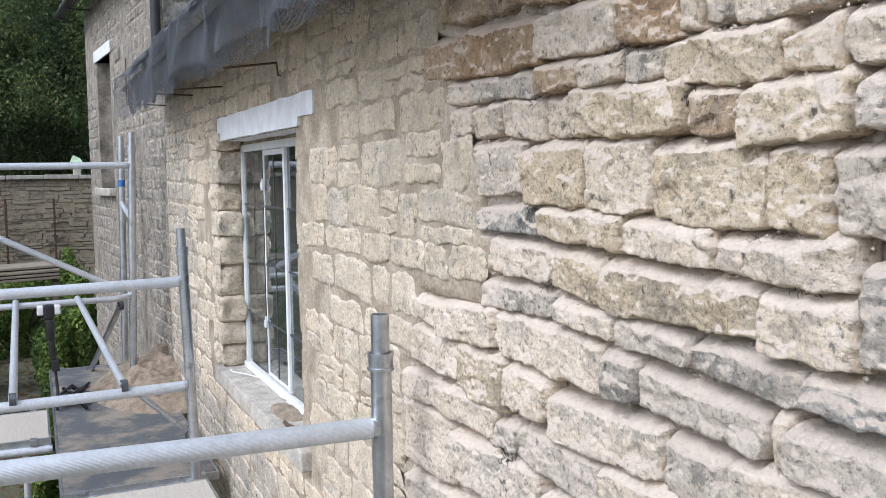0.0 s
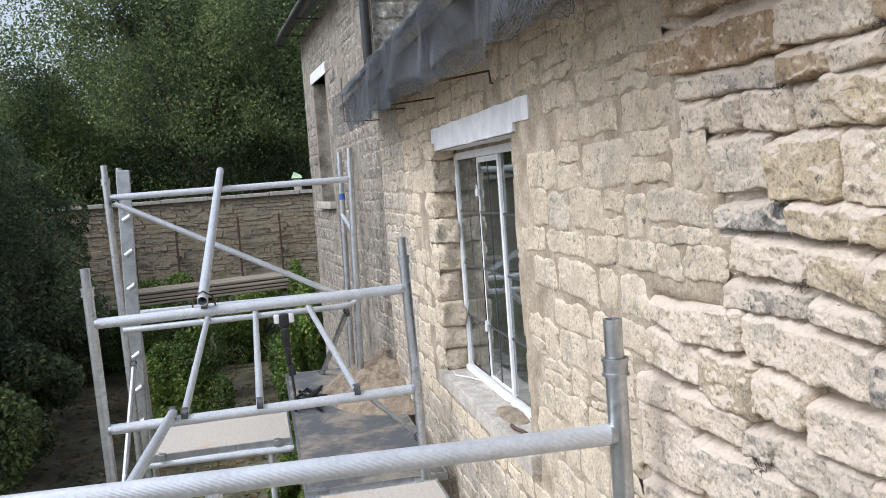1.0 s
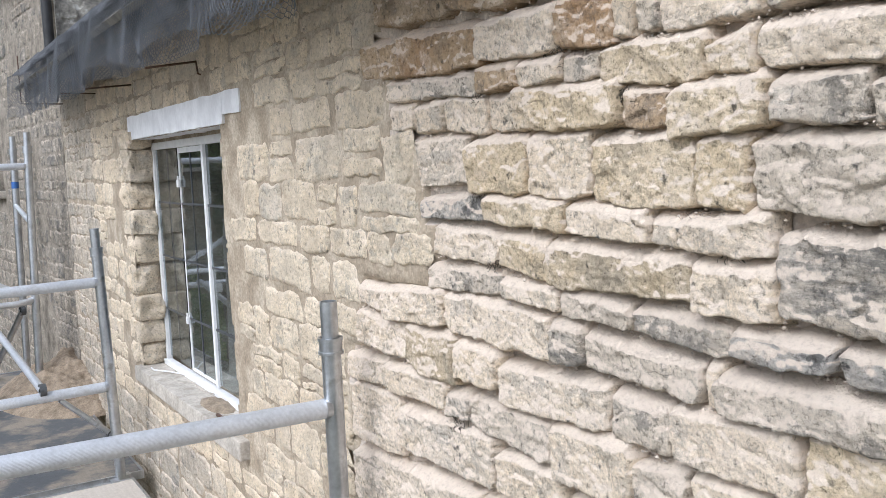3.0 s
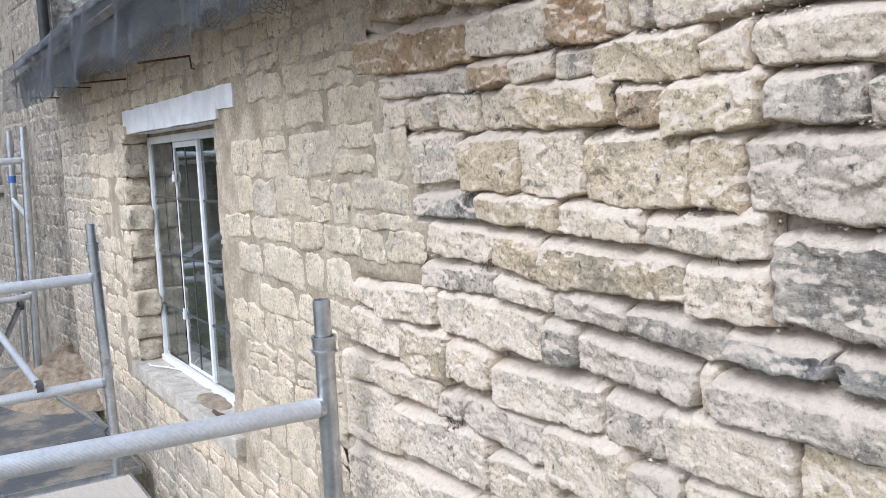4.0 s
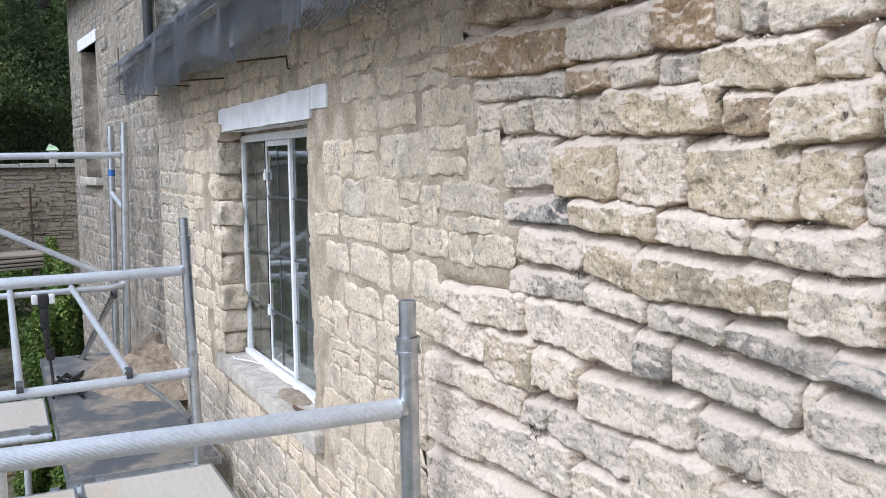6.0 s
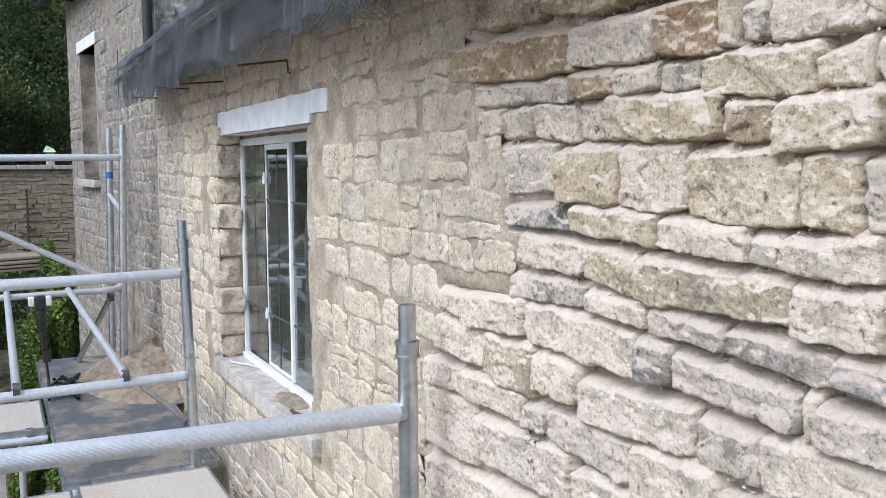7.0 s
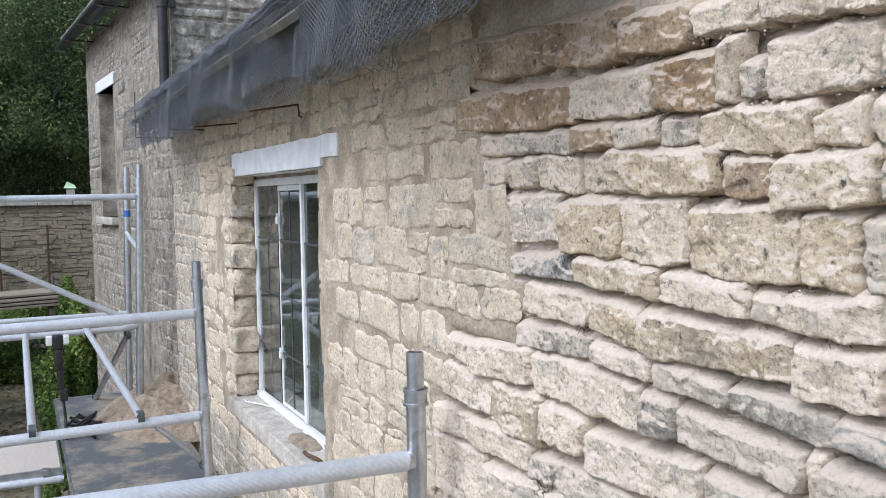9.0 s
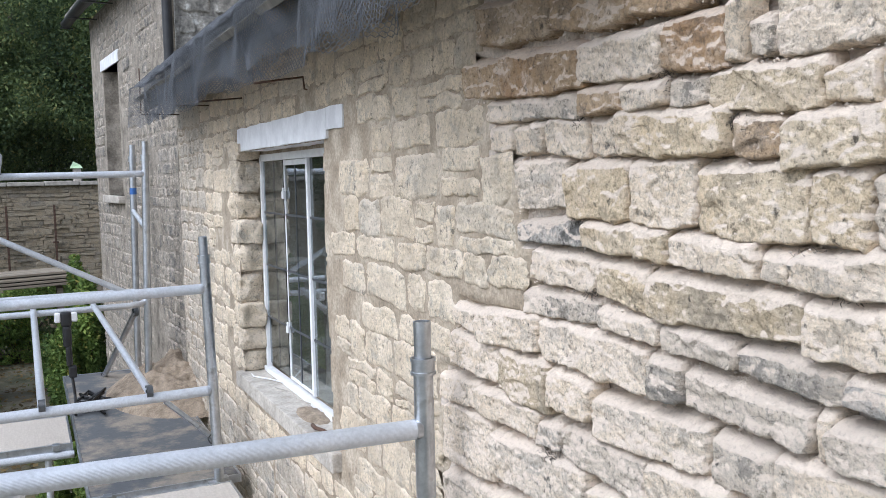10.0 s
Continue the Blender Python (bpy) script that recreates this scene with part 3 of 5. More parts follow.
def flush_stone(y0, y1, z0, z1, seed, proud, nu=14, nv=10):
    """A pointed stone: only its weathered face shows, ragged where the mortar laps it."""
    v, f = [], []
    cut = [0.05 + 0.45 * abs(n3(seed, 3.5 + q, 1)) for q in range(4)]
    turn = 0.16 * n3(seed, 8.1, 2)
    yc, zc = (y0 + y1) / 2, (z0 + z1) / 2
    for j in range(nv + 1):
        b = 2 * j / nv - 1
        for i in range(nu + 1):
            a = 2 * i / nu - 1
            k = 1 - cut[(1 if a > 0 else 0) + (2 if b > 0 else 0)] * (a * b) ** 2 * 0.6
            dy, dz = a * k * (y1 - y0) / 2, b * k * (z1 - z0) / 2
            y, z = yc + dy, zc + dz + turn * dy * 0.5
            y += 0.018 * n3(z * 14, y * 5, seed) + 0.010 * n3(z * 48, y * 35, seed)
            z += 0.014 * n3(y * 14, z * 5, seed + 4) + 0.006 * n3(y * 48, z * 35, seed + 2)
            m = max(abs(a), abs(b))
            rim = max(0.0, (m - 0.82) / 0.18)
            x = FACE - proud + (proud + 0.0055) * rim ** 1.5 + 0.0025 * n3(y * 22, z * 22, seed) + 0.0035 * n3(y * 60, z * 60, seed + 1) + 0.012 * n3(y * 1.6, z * 1.6, 11)
            v.append((x, y, z))
    w = nu + 1
    for j in range(nv):
        for i in range(nu):
            f.append((j * w + i, (j + 1) * w + i, (j + 1) * w + i + 1, j * w + i + 1))
    return v, f


def pointed_courses():
    made, rest, z, n = 0, [], 3.70, 0
    while z > 0.75:
        h = 0.085 + 0.055 * random.random()
        y = raked_edge(z - h / 2) + 0.02 if z > 2.2 else 2.3
        while y < BEND - 0.05:
            l = (0.12 if y < 3 else 0.16) + 0.24 * random.random() ** 1.3
            zc, yc = z - h / 2, y + l / 2
            n += 1
            hole = WIN_Y0 - 0.05 < y + l and y < WIN_Y1 + 0.12 and WIN_Z0 - 0.1 < zc < WIN_Z1 + 0.02
            lintel = 2.76 < y + l and y < 4.46 and 3.13 < zc < 3.33
            if not hole and not lintel and random.random() < 0.97:
                drop = 0.012 * n3(y * 0.7, z * 3, 4) + random.uniform(-0.010, 0.010)
                split = random.uniform(0.35, 0.65) if random.random() < 0.2 else 0      # two thin stones in the height of one
                spans = [(z - h, z - split * h), (z - split * h, z)] if split else [(z - h, z)]
                for z0, z1 in spans:
                    n += 1
                    g = random.uniform(-0.002, 0.006)
                    vf = flush_stone(y + g, min(y + l, BEND) - g, z0 + g + drop, z1 - g + drop, n * 3.7, 0.002 + 0.004 * random.random(), 24, 16)
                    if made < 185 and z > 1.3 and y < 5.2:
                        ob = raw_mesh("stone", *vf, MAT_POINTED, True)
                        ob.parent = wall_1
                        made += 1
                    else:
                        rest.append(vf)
            y += l
        z -= h
    return rest


# ---- window 1 ----
def frame_bar(x0, x1, y0, y1, z0, z1, b=0.004):
    return box(x0, x1, y0, y1, z0, z1, b)


window_1 = thing("window_1", "white-painted casement window with leaded panes in a stone wall", "window")
window_1["kind"] = "structure"
FX0, FX1, FT, FB = 0.972, 0.998, 3.158, 2.03
part("window_frame", join(frame_bar(FX0, FX1, 4.465, 4.495, FB, FT), frame_bar(FX0, FX1, 3.04, 3.08, FB, FT), frame_bar(FX0, FX1, 3.08, 4.455, FT - 0.035, FT),
                          frame_bar(FX0 - 0.012, FX1, 3.04, 4.495, FB - 0.012, FB + 0.016)), MAT_FRAME, window_1)
part("mullion", frame_bar(FX0, FX1 - 0.008, 3.650, 3.674, FB + 0.028, FT - 0.035), MAT_FRAME, window_1, "white-painted mullion")
part("casement", join(frame_bar(0.981, 0.988, 3.676, 3.688, FB + 0.03, FT - 0.037, 0.002), frame_bar(0.981, 0.988, 4.048, 4.060, FB + 0.03, FT - 0.037, 0.002),
                      frame_bar(0.981, 0.988, 3.688, 4.048, FT - 0.062, FT - 0.037, 0.002), frame_bar(0.981, 0.988, 3.688, 4.048, FB + 0.03, FB + 0.045, 0.002)), MAT_FRAME, window_1)
PANE_ROWS = [2.065, 2.315, 2.59, 2.86, 3.125]
for y0, y1 in ((3.085, 3.36), (3.36, 3.648), (3.69, 3.87), (3.87, 4.045), (4.065, 4.25), (4.25, 4.452)):
    for z0, z1 in zip(PANE_ROWS[:-1], PANE_ROWS[1:]):
        pane = part("pane", box(0.984, 0.988, y0 + 0.003, y1 - 0.003, z0 + 0.003, z1 - 0.003), MAT_GLASS, window_1)
        pane.visible_shadow = False
        pane.rotation_euler[2] = 0.0012 * random.uniform(-1, 1)
for y in (3.36, 3.87, 4.25):
    part("glazing_bar", box(0.9815, 0.990, y - 0.005, y + 0.005, FB + 0.04, FT - 0.035), MAT_LEAD, window_1, "dark lead came")
for z in PANE_ROWS[1:-1]:
    for y0, y1 in ((3.08, 3.65), (3.688, 4.048), (4.062, 4.455)):
        part("glazing_bar", box(0.981, 0.9905, y0, y1, z - 0.005, z + 0.005), MAT_LEAD, window_1, "dark lead came")
for z, w in ((2.955, 0.013), (2.305, 0.012)):
    part("catch", join(box(0.968, 0.982, 4.04, 4.04 + 2 * w, z - 0.018, z + 0.018, 0.004), box(0.970, 0.978, 4.05, 4.058, z + 0.018, z + 0.035, 0.002)), MAT_FRAME, window_1, "white plastic casement catch")

# filler strip whose darker colour stands in for the lintel's shaded underside
part("head_filler", box(0.985, 1.05, 3.04, 4.5, FT, 3.19), MAT_MORTAR, window_1, "mortar-coloured filler over the frame, for the shaded lintel underside")
bm = bmesh.new()
for x0, y0, y1, z0, z1 in ((0.846, 2.98, 4.355, 3.175, 3.285), (0.8465, 4.35, 4.42, 3.215, 3.284), (0.847, 2.80, 2.984, 3.205, 3.286)):
    m = Matrix.Translation(((x0 + 1.15) / 2, (y0 + y1) / 2, (z0 + z1) / 2)) @ Matrix.Diagonal((1.15 - x0, y1 - y0, z1 - z0, 1))
    got = bmesh.ops.create_cube(bm, size=1, matrix=m)["verts"]
    bmesh.ops.subdivide_edges(bm, edges=list({e for q in got for e in q.link_edges if abs((e.verts[0].co - e.verts[1].co).y) > 0.03}), cuts=max(3, int((y1 - y0) / 0.02)), use_grid_fill=True)
for vert in bm.verts:      # brushed unevenly over rough stone
    c = vert.co
    side = 1 if c.z > 3.25 else -1
    vert.co = c + Vector((0.003 * n3(c.y * 9, c.z * 9, 2), 0.004 * n3(c.z * 30, c.y, 5), 0.005 * n3(c.y * 7, side, 3) + 0.003 * n3(c.y * 26, side, 4)))
me = bpy.data.meshes.new("lintel")
bm.to_mesh(me)
bm.free()
me.materials.append(MAT_WHITE)
lintel = new("lintel", me)
lintel.parent = wall_1
tagged(lintel, "white-painted stone lintel")
sill = link_mesh("window_sill", box(0.822, 1.0, 2.955, 4.56, 1.945, 2.02, 0.008), MAT_SILL)
sill.parent = window_1
tagged(sill, "dusty pale stone window sill")

# rough blocks of the far jamb, with open joints between them
z = WIN_Z0 + 0.004
for k, h in enumerate((0.11, 0.12, 0.13, 0.16, 0.15, 0.13, 0.14, 0.17, 0.1)):
    bm = bmesh.new()
    bmesh.ops.create_cube(bm, size=1)
    bmesh.ops.subdivide_edges(bm, edges=list(bm.edges), cuts=13, use_grid_fill=True)
    d = 0.02 * (k % 3)
    for vert in bm.verts:
        c = vert.co * 2
        q = Vector([math.copysign(abs(a) ** 0.9, a) for a in c])
        s = 1 - 0.07 * (abs(c.x * c.y) ** 3 + abs(c.y * c.z) ** 3 + abs(c.x * c.z) ** 3) / 1.5
        p = q * s
        vert.co = Vector((0.915 + 0.065 * p.x, 4.60 - d * 0.5 + (0.10 + d * 0.5) * p.y, z + h / 2 + (h / 2 - 0.001) * p.z))
        vert.co += 0.022 * Vector((n3(vert.co.y * 15, vert.co.z * 15, k), n3(vert.co.x * 15, vert.co.z * 15, k + 9), 0.6 * n3(vert.co.x * 15, vert.co.y * 15, k + 5)))
        vert.co += 0.007 * Vector((n3(vert.co.y * 55, vert.co.z * 55, k), n3(vert.co.x * 55, vert.co.z * 55, k + 9), 0.0))
    me = bpy.data.meshes.new("quoin")
    bm.to_mesh(me)
    bm.free()
    me.materials.append(MAT_POINTED)
    me.shade_smooth()
    ob = new("quoin", me)
    ob.parent = wall_1
    z += h
tagged(link_mesh("wall_3", join(box(0.88, 1.40, 4.515, 4.60, 2.0, 3.2), box(0.885, 1.4, 3.0, 3.036, 2.0, 3.2)), MAT_MORTAR), "mortared side of the window opening", "wall", kind="structure")

# the dim room behind the window; an unseen opening in its far wall is added to brighten it
room = link_mesh("wall_4", join(box(4.2, 4.3, 1.5, 2.0, 0.9, 3.7), box(4.2, 4.3, 5.8, 6.3, 0.9, 3.7), box(4.2, 4.3, 2.0, 5.8, 0.9, 2.6), box(4.2, 4.3, 2.0, 5.8, 3.3, 3.7), box(1.40, 4.2, 1.4, 1.5, 0.9, 3.7), box(1.40, 4.2, 6.25, 6.35, 0.9, 3.7)), MAT_PLASTER)
tagged(room, "plain plastered room wall behind the window, with an added light opening", "wall", kind="structure")
tagged(link_mesh("floor", box(1.40, 4.2, 1.5, 6.25, 0.85, 0.95), MAT_TIMBER), "bare timber room floor", "floor", kind="structure")
tagged(link_mesh("ceiling", box(1.40, 4.2, 1.5, 6.25, 3.52, 3.6), MAT_PLASTER), "plain plaster ceiling", "ceiling", kind="structure")

# ---- the taller house beyond the bend: its front turns slightly towards the garden ----
BEND_TURN = radians(4.5)


def front(s, d=0.0):
    """A place on the far front, s along it from the bend and d out from it."""
    return (FACE - s * math.sin(BEND_TURN) - d * math.cos(BEND_TURN), BEND + s * math.cos(BEND_TURN) - d * math.sin(BEND_TURN))


def front_box(s0, s1, d0, d1, z0, z1, b=0.0):
    v, f = box(s0, s1, d0, d1, z0, z1, b)
    return [(*front(s, d), z) for s, d, z in v], f


FAR_END, FAR_EAVE = 3.62, 4.72
W2 = (2.15, 2.92, 2.90, 4.12)
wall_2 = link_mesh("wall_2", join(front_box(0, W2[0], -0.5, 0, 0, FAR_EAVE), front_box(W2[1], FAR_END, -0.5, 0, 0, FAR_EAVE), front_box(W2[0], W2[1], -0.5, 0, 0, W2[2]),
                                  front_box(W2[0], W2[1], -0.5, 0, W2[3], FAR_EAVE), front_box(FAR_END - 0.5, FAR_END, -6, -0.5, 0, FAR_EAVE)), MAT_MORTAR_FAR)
tagged(wall_2, "weathered limestone rubble front of the taller house", "wall", kind="structure")


def far_rubble():
    out, z, n = [], FAR_EAVE - 0.02, 0
    while z > 0.4:
        h = 0.07 + 0.06 * random.random()
        s = 0.02
        while s < FAR_END - 0.02:
            l = min(0.10 + 0.2 * random.random(), FAR_END - s)
            n += 1
            if not (W2[0] - 0.04 < s + l and s < W2[1] + 0.04 and W2[2] - 0.1 < z - h / 2 < W2[3] + 0.12) and l > 0.05:
                v, f = flush_stone(s + 0.002, s + l - 0.002, z - h + 0.002, z - 0.002, n * 1.9, 0.0 + 0.006 * random.random())
                out.append(([(*front(y, FACE - x), zz) for x, y, zz in v], f))
            s += l
        z -= h
    return out


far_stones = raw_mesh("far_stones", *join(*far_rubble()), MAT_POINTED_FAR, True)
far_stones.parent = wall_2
far_stones["kind"] = "stuff"
gable = link_mesh("gable_wall", join(box(0.875, 5.0, BEND - 0.03, BEND + 0.4, EAVE - 0.6, 6.4)), MAT_LICHEN)
gable.parent = wall_2
tagged(gable, "grey lichened rubble gable above the lower roof")


def rough_gable():
    """Uneven rubble on the gable."""
    out, z, n = [], 6.4, 0
    while z > 3.3:
        h = 0.08 + 0.09 * random.random()
        x = 0.89
        while x < 3.2:
            l = 0.12 + 0.25 * random.random()
            n += 1
            v, f = flush_stone(x + 0.008, x + l - 0.008, z - h + 0.008, z - 0.008, n * 2.3, 0.006 + 0.012 * random.random())
            out.append(([(y, BEND - 0.03 - (FACE - xx), zz) for xx, y, zz in v], [q[::-1] for q in f]))
            x += l
        z -= h
    return out


ob = raw_mesh("gable_stones", *join(*rough_gable()), MAT_LICHEN, True)
ob.parent = wall_2
ob["kind"] = "stuff"

window_2 = thing("window_2", "narrow white-framed window under a white-painted lintel", "window")
window_2["kind"] = "structure"
part("lintel", front_box(W2[0] - 0.09, W2[1] + 0.09, -0.3, 0.014, W2[3], W2[3] + 0.11, 0.006), MAT_WHITE, window_2, "white-painted stone lintel")
part("window_sill", front_box(W2[0] - 0.05, W2[1] + 0.05, -0.2, 0.06, W2[2] - 0.07, W2[2], 0.01), MAT_SILL, window_2, "projecting pale stone sill")
part("window_frame", join(front_box(W2[0], W2[0] + 0.06, -0.2, -0.14, W2[2], W2[3]), front_box(W2[1] - 0.06, W2[1], -0.2, -0.14, W2[2], W2[3]), front_box(W2[0] + 0.06, W2[1] - 0.06, -0.2, -0.14, W2[3] - 0.06, W2[3]),
                          front_box(W2[0] + 0.06, W2[1] - 0.06, -0.2, -0.14, W2[2], W2[2] + 0.06), front_box(2.51, 2.56, -0.2, -0.14, W2[2] + 0.06, W2[3] - 0.06)), MAT_FRAME, window_2)
for s0, s1 in ((2.212, 2.508), (2.562, 2.858)):
    for z0, z1 in ((2.965, 3.31), (3.33, 3.67), (3.69, 4.035)):
        part("pane", front_box(s0, s1, -0.175, -0.17, z0, z1), MAT_GLASS, window_2)
# no real shutter: an added dark sheet gives the unlit interior
part("shutter", front_box(2.0, 3.1, -0.52, -0.505, 2.85, 4.15), MAT_DARK, window_2, "dark sheet added for the unlit room behind the panes")

# eave and gutter of the taller house
roof_2 = thing("roof_2", "dark stone-slated roof edge of the taller house", "roof")
roof_2["kind"] = "structure"


def sloped(s0, s1, d0, z0, d1, z1, thick):
    v = []
    for s in (s0, s1):
        for d, z in ((d0, z0), (d1, z1), (d1, z1 + thick), (d0, z0 + thick)):
            v.append((*front(s, d), z))
    return v, [(0, 1, 2, 3), (4, 7, 6, 5), (0, 4, 5, 1), (1, 5, 6, 2), (2, 6, 7, 3), (3, 7, 4, 0)]


part("roof_deck", sloped(-0.05, FAR_END + 0.12, 0.16, FAR_EAVE + 0.02, -2.6, FAR_EAVE + 2.35, 0.05), MAT_SLATE, roof_2)
for row in range(5):
    s = -0.05
    while s < FAR_END + 0.1:
        l = 0.2 + 0.12 * random.random()
        d = 0.22 - row * 0.2
        part("slate", sloped(s + 0.004, min(s + l, FAR_END + 0.16) - 0.004, d, FAR_EAVE + 0.03 + row * 0.165 + 0.012, d - 0.3, FAR_EAVE + 0.03 + row * 0.165 + 0.26, 0.018 + 0.01 * random.random()), MAT_SLATE, roof_2)
        s += l


def gutter_run(s0, s1, d, z, r=0.055):
    v, f, n = [], [], 9
    for s in (s0, s1):
        for rad in (r, r - 0.006):
            for i in range(n):
                t = math.pi * i / (n - 1)
                v.append((*front(s, d + rad * math.cos(t)), z - rad * math.sin(t)))
    for i in range(n - 1):
        f += [(i, i + 1, 2 * n + i + 1, 2 * n + i), (n + i, 3 * n + i, 3 * n + i + 1, n + i + 1), (i, n + i, n + i + 1, i + 1), (2 * n + i, 2 * n + i + 1, 3 * n + i + 1, 3 * n + i)]
    return v, f


gutter = thing("gutter", "black half-round gutter under the taller house's eave", "gutter")
part("channel", gutter_run(-0.1, FAR_END + 0.22, 0.2, FAR_EAVE + 0.0), MAT_BLACK, gutter)
for s in (0.4, 1.3, 2.2, 3.1, 3.75):
    part("bracket", front_box(s, s + 0.03, 0.0 if s < 3.6 else 0.14, 0.27, FAR_EAVE - 0.068, FAR_EAVE - 0.058), MAT_BLACK, gutter)

downpipe = thing("downpipe", "black plastic downpipe ending above the lower roof", "downpipe")
px, py = front(-0.07, 0.05)
round_part("pipe", tube((px, py, 3.60), (px, py, FAR_EAVE - 0.02), 0.034), MAT_BLACK, downpipe)
for z in (4.42, 3.75):
    round_part("collar", tube((px, py, z - 0.03), (px, py, z + 0.03), 0.041, wall=0.007), MAT_BLACK, downpipe)
part("pipe_clip", box(px + 0.036, px + 0.09, py - 0.02, py + 0.02, 4.395, 4.445, 0.004), MAT_BLACK, downpipe)

# ---- lower roof over the near wall, draped with netting ----
roof_1 = thing("roof_1", "low stone-slated roof, its eave draped in netting", "roof")
roof_1["kind"] = "structure"
EX, EZ, PITCH = 0.60, 3.57, radians(42)


def roof_piece(y0, y1, u0, u1, lift, thick):
    """A piece of the slope: u runs up it from the eave."""
    v = []
    for y in (y0, y1):
        for u, w in ((u0, lift), (u1, lift), (u1, lift + thick), (u0, lift + thick)):
            v.append((EX + u * math.cos(PITCH) - w * math.sin(PITCH), y, EZ + u * math.sin(PITCH) + w * math.cos(PITCH)))
    return v, [(0, 1, 2, 3), (4, 7, 6, 5), (0, 4, 5, 1), (1, 5, 6, 2), (2, 6, 7, 3), (3, 7, 4, 0)]


# added dark strip that stands in for the shaded eave behind the netting
part("fascia", box(0.665, 0.685, 1.15, BEND - 0.08, 3.53, 3.66), MAT_SLATE, roof_1, "dark backing strip added for the shade behind the netting")
part("roof_deck", roof_piece(1.15, BEND - 0.08, 0.05, 3.6, -0.05, 0.045), MAT_TIMBER, roof_1)
part("upper_deck", roof_piece(-1.5, 1.15, 0.40, 3.6, -0.05, 0.06), MAT_SLATE, roof_1)
part("soffit", box(0.68, 0.92, 1.15, BEND - 0.08, 3.635, 3.655), MAT_TIMBER, roof_1)
for row in range(4):
    y = 1.15
    while y < BEND - 0.2:
        l = min(0.22 + 0.16 * random.random(), BEND - 0.1 - y)
        u = row * 0.2 + 0.02 * random.random()
        part("slate", roof_piece(y + 0.004, y + l - 0.004, u - 0.02, u + 0.3, 0.005 + row * 0.004, 0.018 + 0.012 * random.random()), MAT_SLATE, roof_1)
        y += l


def netting(cell, drop, seed, y0, y1, out):
    """Wire netting: a hexagonal mesh over the slope, hanging in folds over the eave."""
    def place(y, q):
        fold = 0.08 * n3(y * 2.2, q * 0.5, seed) + 0.07 * n3(y * 0.9, 0.3 * q, seed + 5) + 0.05 * n3(y * 5, q * 0.8, seed + 8)
        if q < 0:      # up the slope
            u = -q
            return EX + u * math.cos(PITCH) - (0.06 + 0.4 * abs(fold)) * math.sin(PITCH), y + 0.3 * fold, EZ + u * math.sin(PITCH) + (0.07 + 0.4 * abs(fold)) * math.cos(PITCH)
        hang = drop * (1 + 0.35 * n3(y * 1.3, 3, seed) + 0.12 * n3(y * 6, 1, seed))
        return EX - out - 0.035 + fold * (0.5 + 0.6 * q), y + 0.10 * q * n3(y * 3, q * 2, seed + 2), EZ + 0.075 - q * hang
    nq, ny = int(0.55 / cell / 0.87), int((y1 - y0) / cell)
    up = int(nq * 0.4)
    pts, edges = [], []
    for j in range(nq):
        for i in range(ny):
            q = (j - up) * 0.87 * cell
            q = q / (0.6 * 0.55) if q > 0 else q
            zig = cell * 0.25 * (1 if (i + j) % 2 else -1)
            pts.append(place(y0 + i * cell + cell * 0.15 * n3(i * 0.7, j * 0.7, seed), q + zig * (3.0 if q > 0 else 1.0)))
            if i + 1 < ny:
                edges.append((j * ny + i, j * ny + i + 1))
            if j + 1 < nq and (i + j) % 2:
                edges.append((j * ny + i, (j + 1) * ny + i))
    P, E = np.array(pts), np.array(edges)
    a, b = P[E[:, 0]], P[E[:, 1]]
    w = b - a
    w /= np.linalg.norm(w, axis=1)[:, None] + 1e-9
    ref = np.where(np.abs(w[:, :1]) > 0.8, np.array([[0.0, 0, 1]]), np.array([[1.0, 0, 0]]))
    s = np.cross(w, ref)
    s /= np.linalg.norm(s, axis=1)[:, None]
    t = np.cross(w, s)
    r = 0.0012
    ring = [r * s, r * (-0.5 * s + 0.87 * t), r * (-0.5 * s - 0.87 * t)]
    V = np.stack([a + k for k in ring] + [b + k for k in ring], axis=1).reshape(-1, 3)
    base = np.arange(len(E))[:, None] * 6
    F = np.concatenate([base + np.array([[i, (i + 1) % 3, 3 + (i + 1) % 3, 3 + i]]) for i in range(3)])
    return V, F


net = thing("netting", "grey wire netting hanging in folds over the eave", "netting")
for cell, drop, seed, y0, y1, out in ((0.0125, 0.27, 1, 1.0, 6.15, 0.0), (0.0125, 0.25, 9, 1.1, 5.9, -0.03), (0.014, 0.24, 17, 1.2, 5.2, -0.05)):
    ob = raw_mesh("net_layer", *netting(cell, drop, seed, y0, y1, out), MAT_NET)
    ob.parent = net

# iron gutter brackets left sticking out under the eave
for way in ([(0.60, 6.2, 3.79), (0.60, 6.2, 3.485), (0.87, 6.23, 3.487)], [(0.60, 5.02, 3.52), (0.60, 5.02, 3.454), (0.87, 5.19, 3.467)],
            [(0.60, 4.18, 3.40), (0.87, 4.34, 3.438)], [(0.62, 3.09, 3.376), (0.845, 3.235, 3.421), (0.847, 3.228, 3.375), (0.87, 3.23, 3.37)]):
    ob = link_mesh("gutter_bracket", bent(way, 0.0042, 8), MAT_RUST, True)
    tagged(ob, "thin black iron gutter bracket fixed in the wall", "bracket", "brackets under the eave")


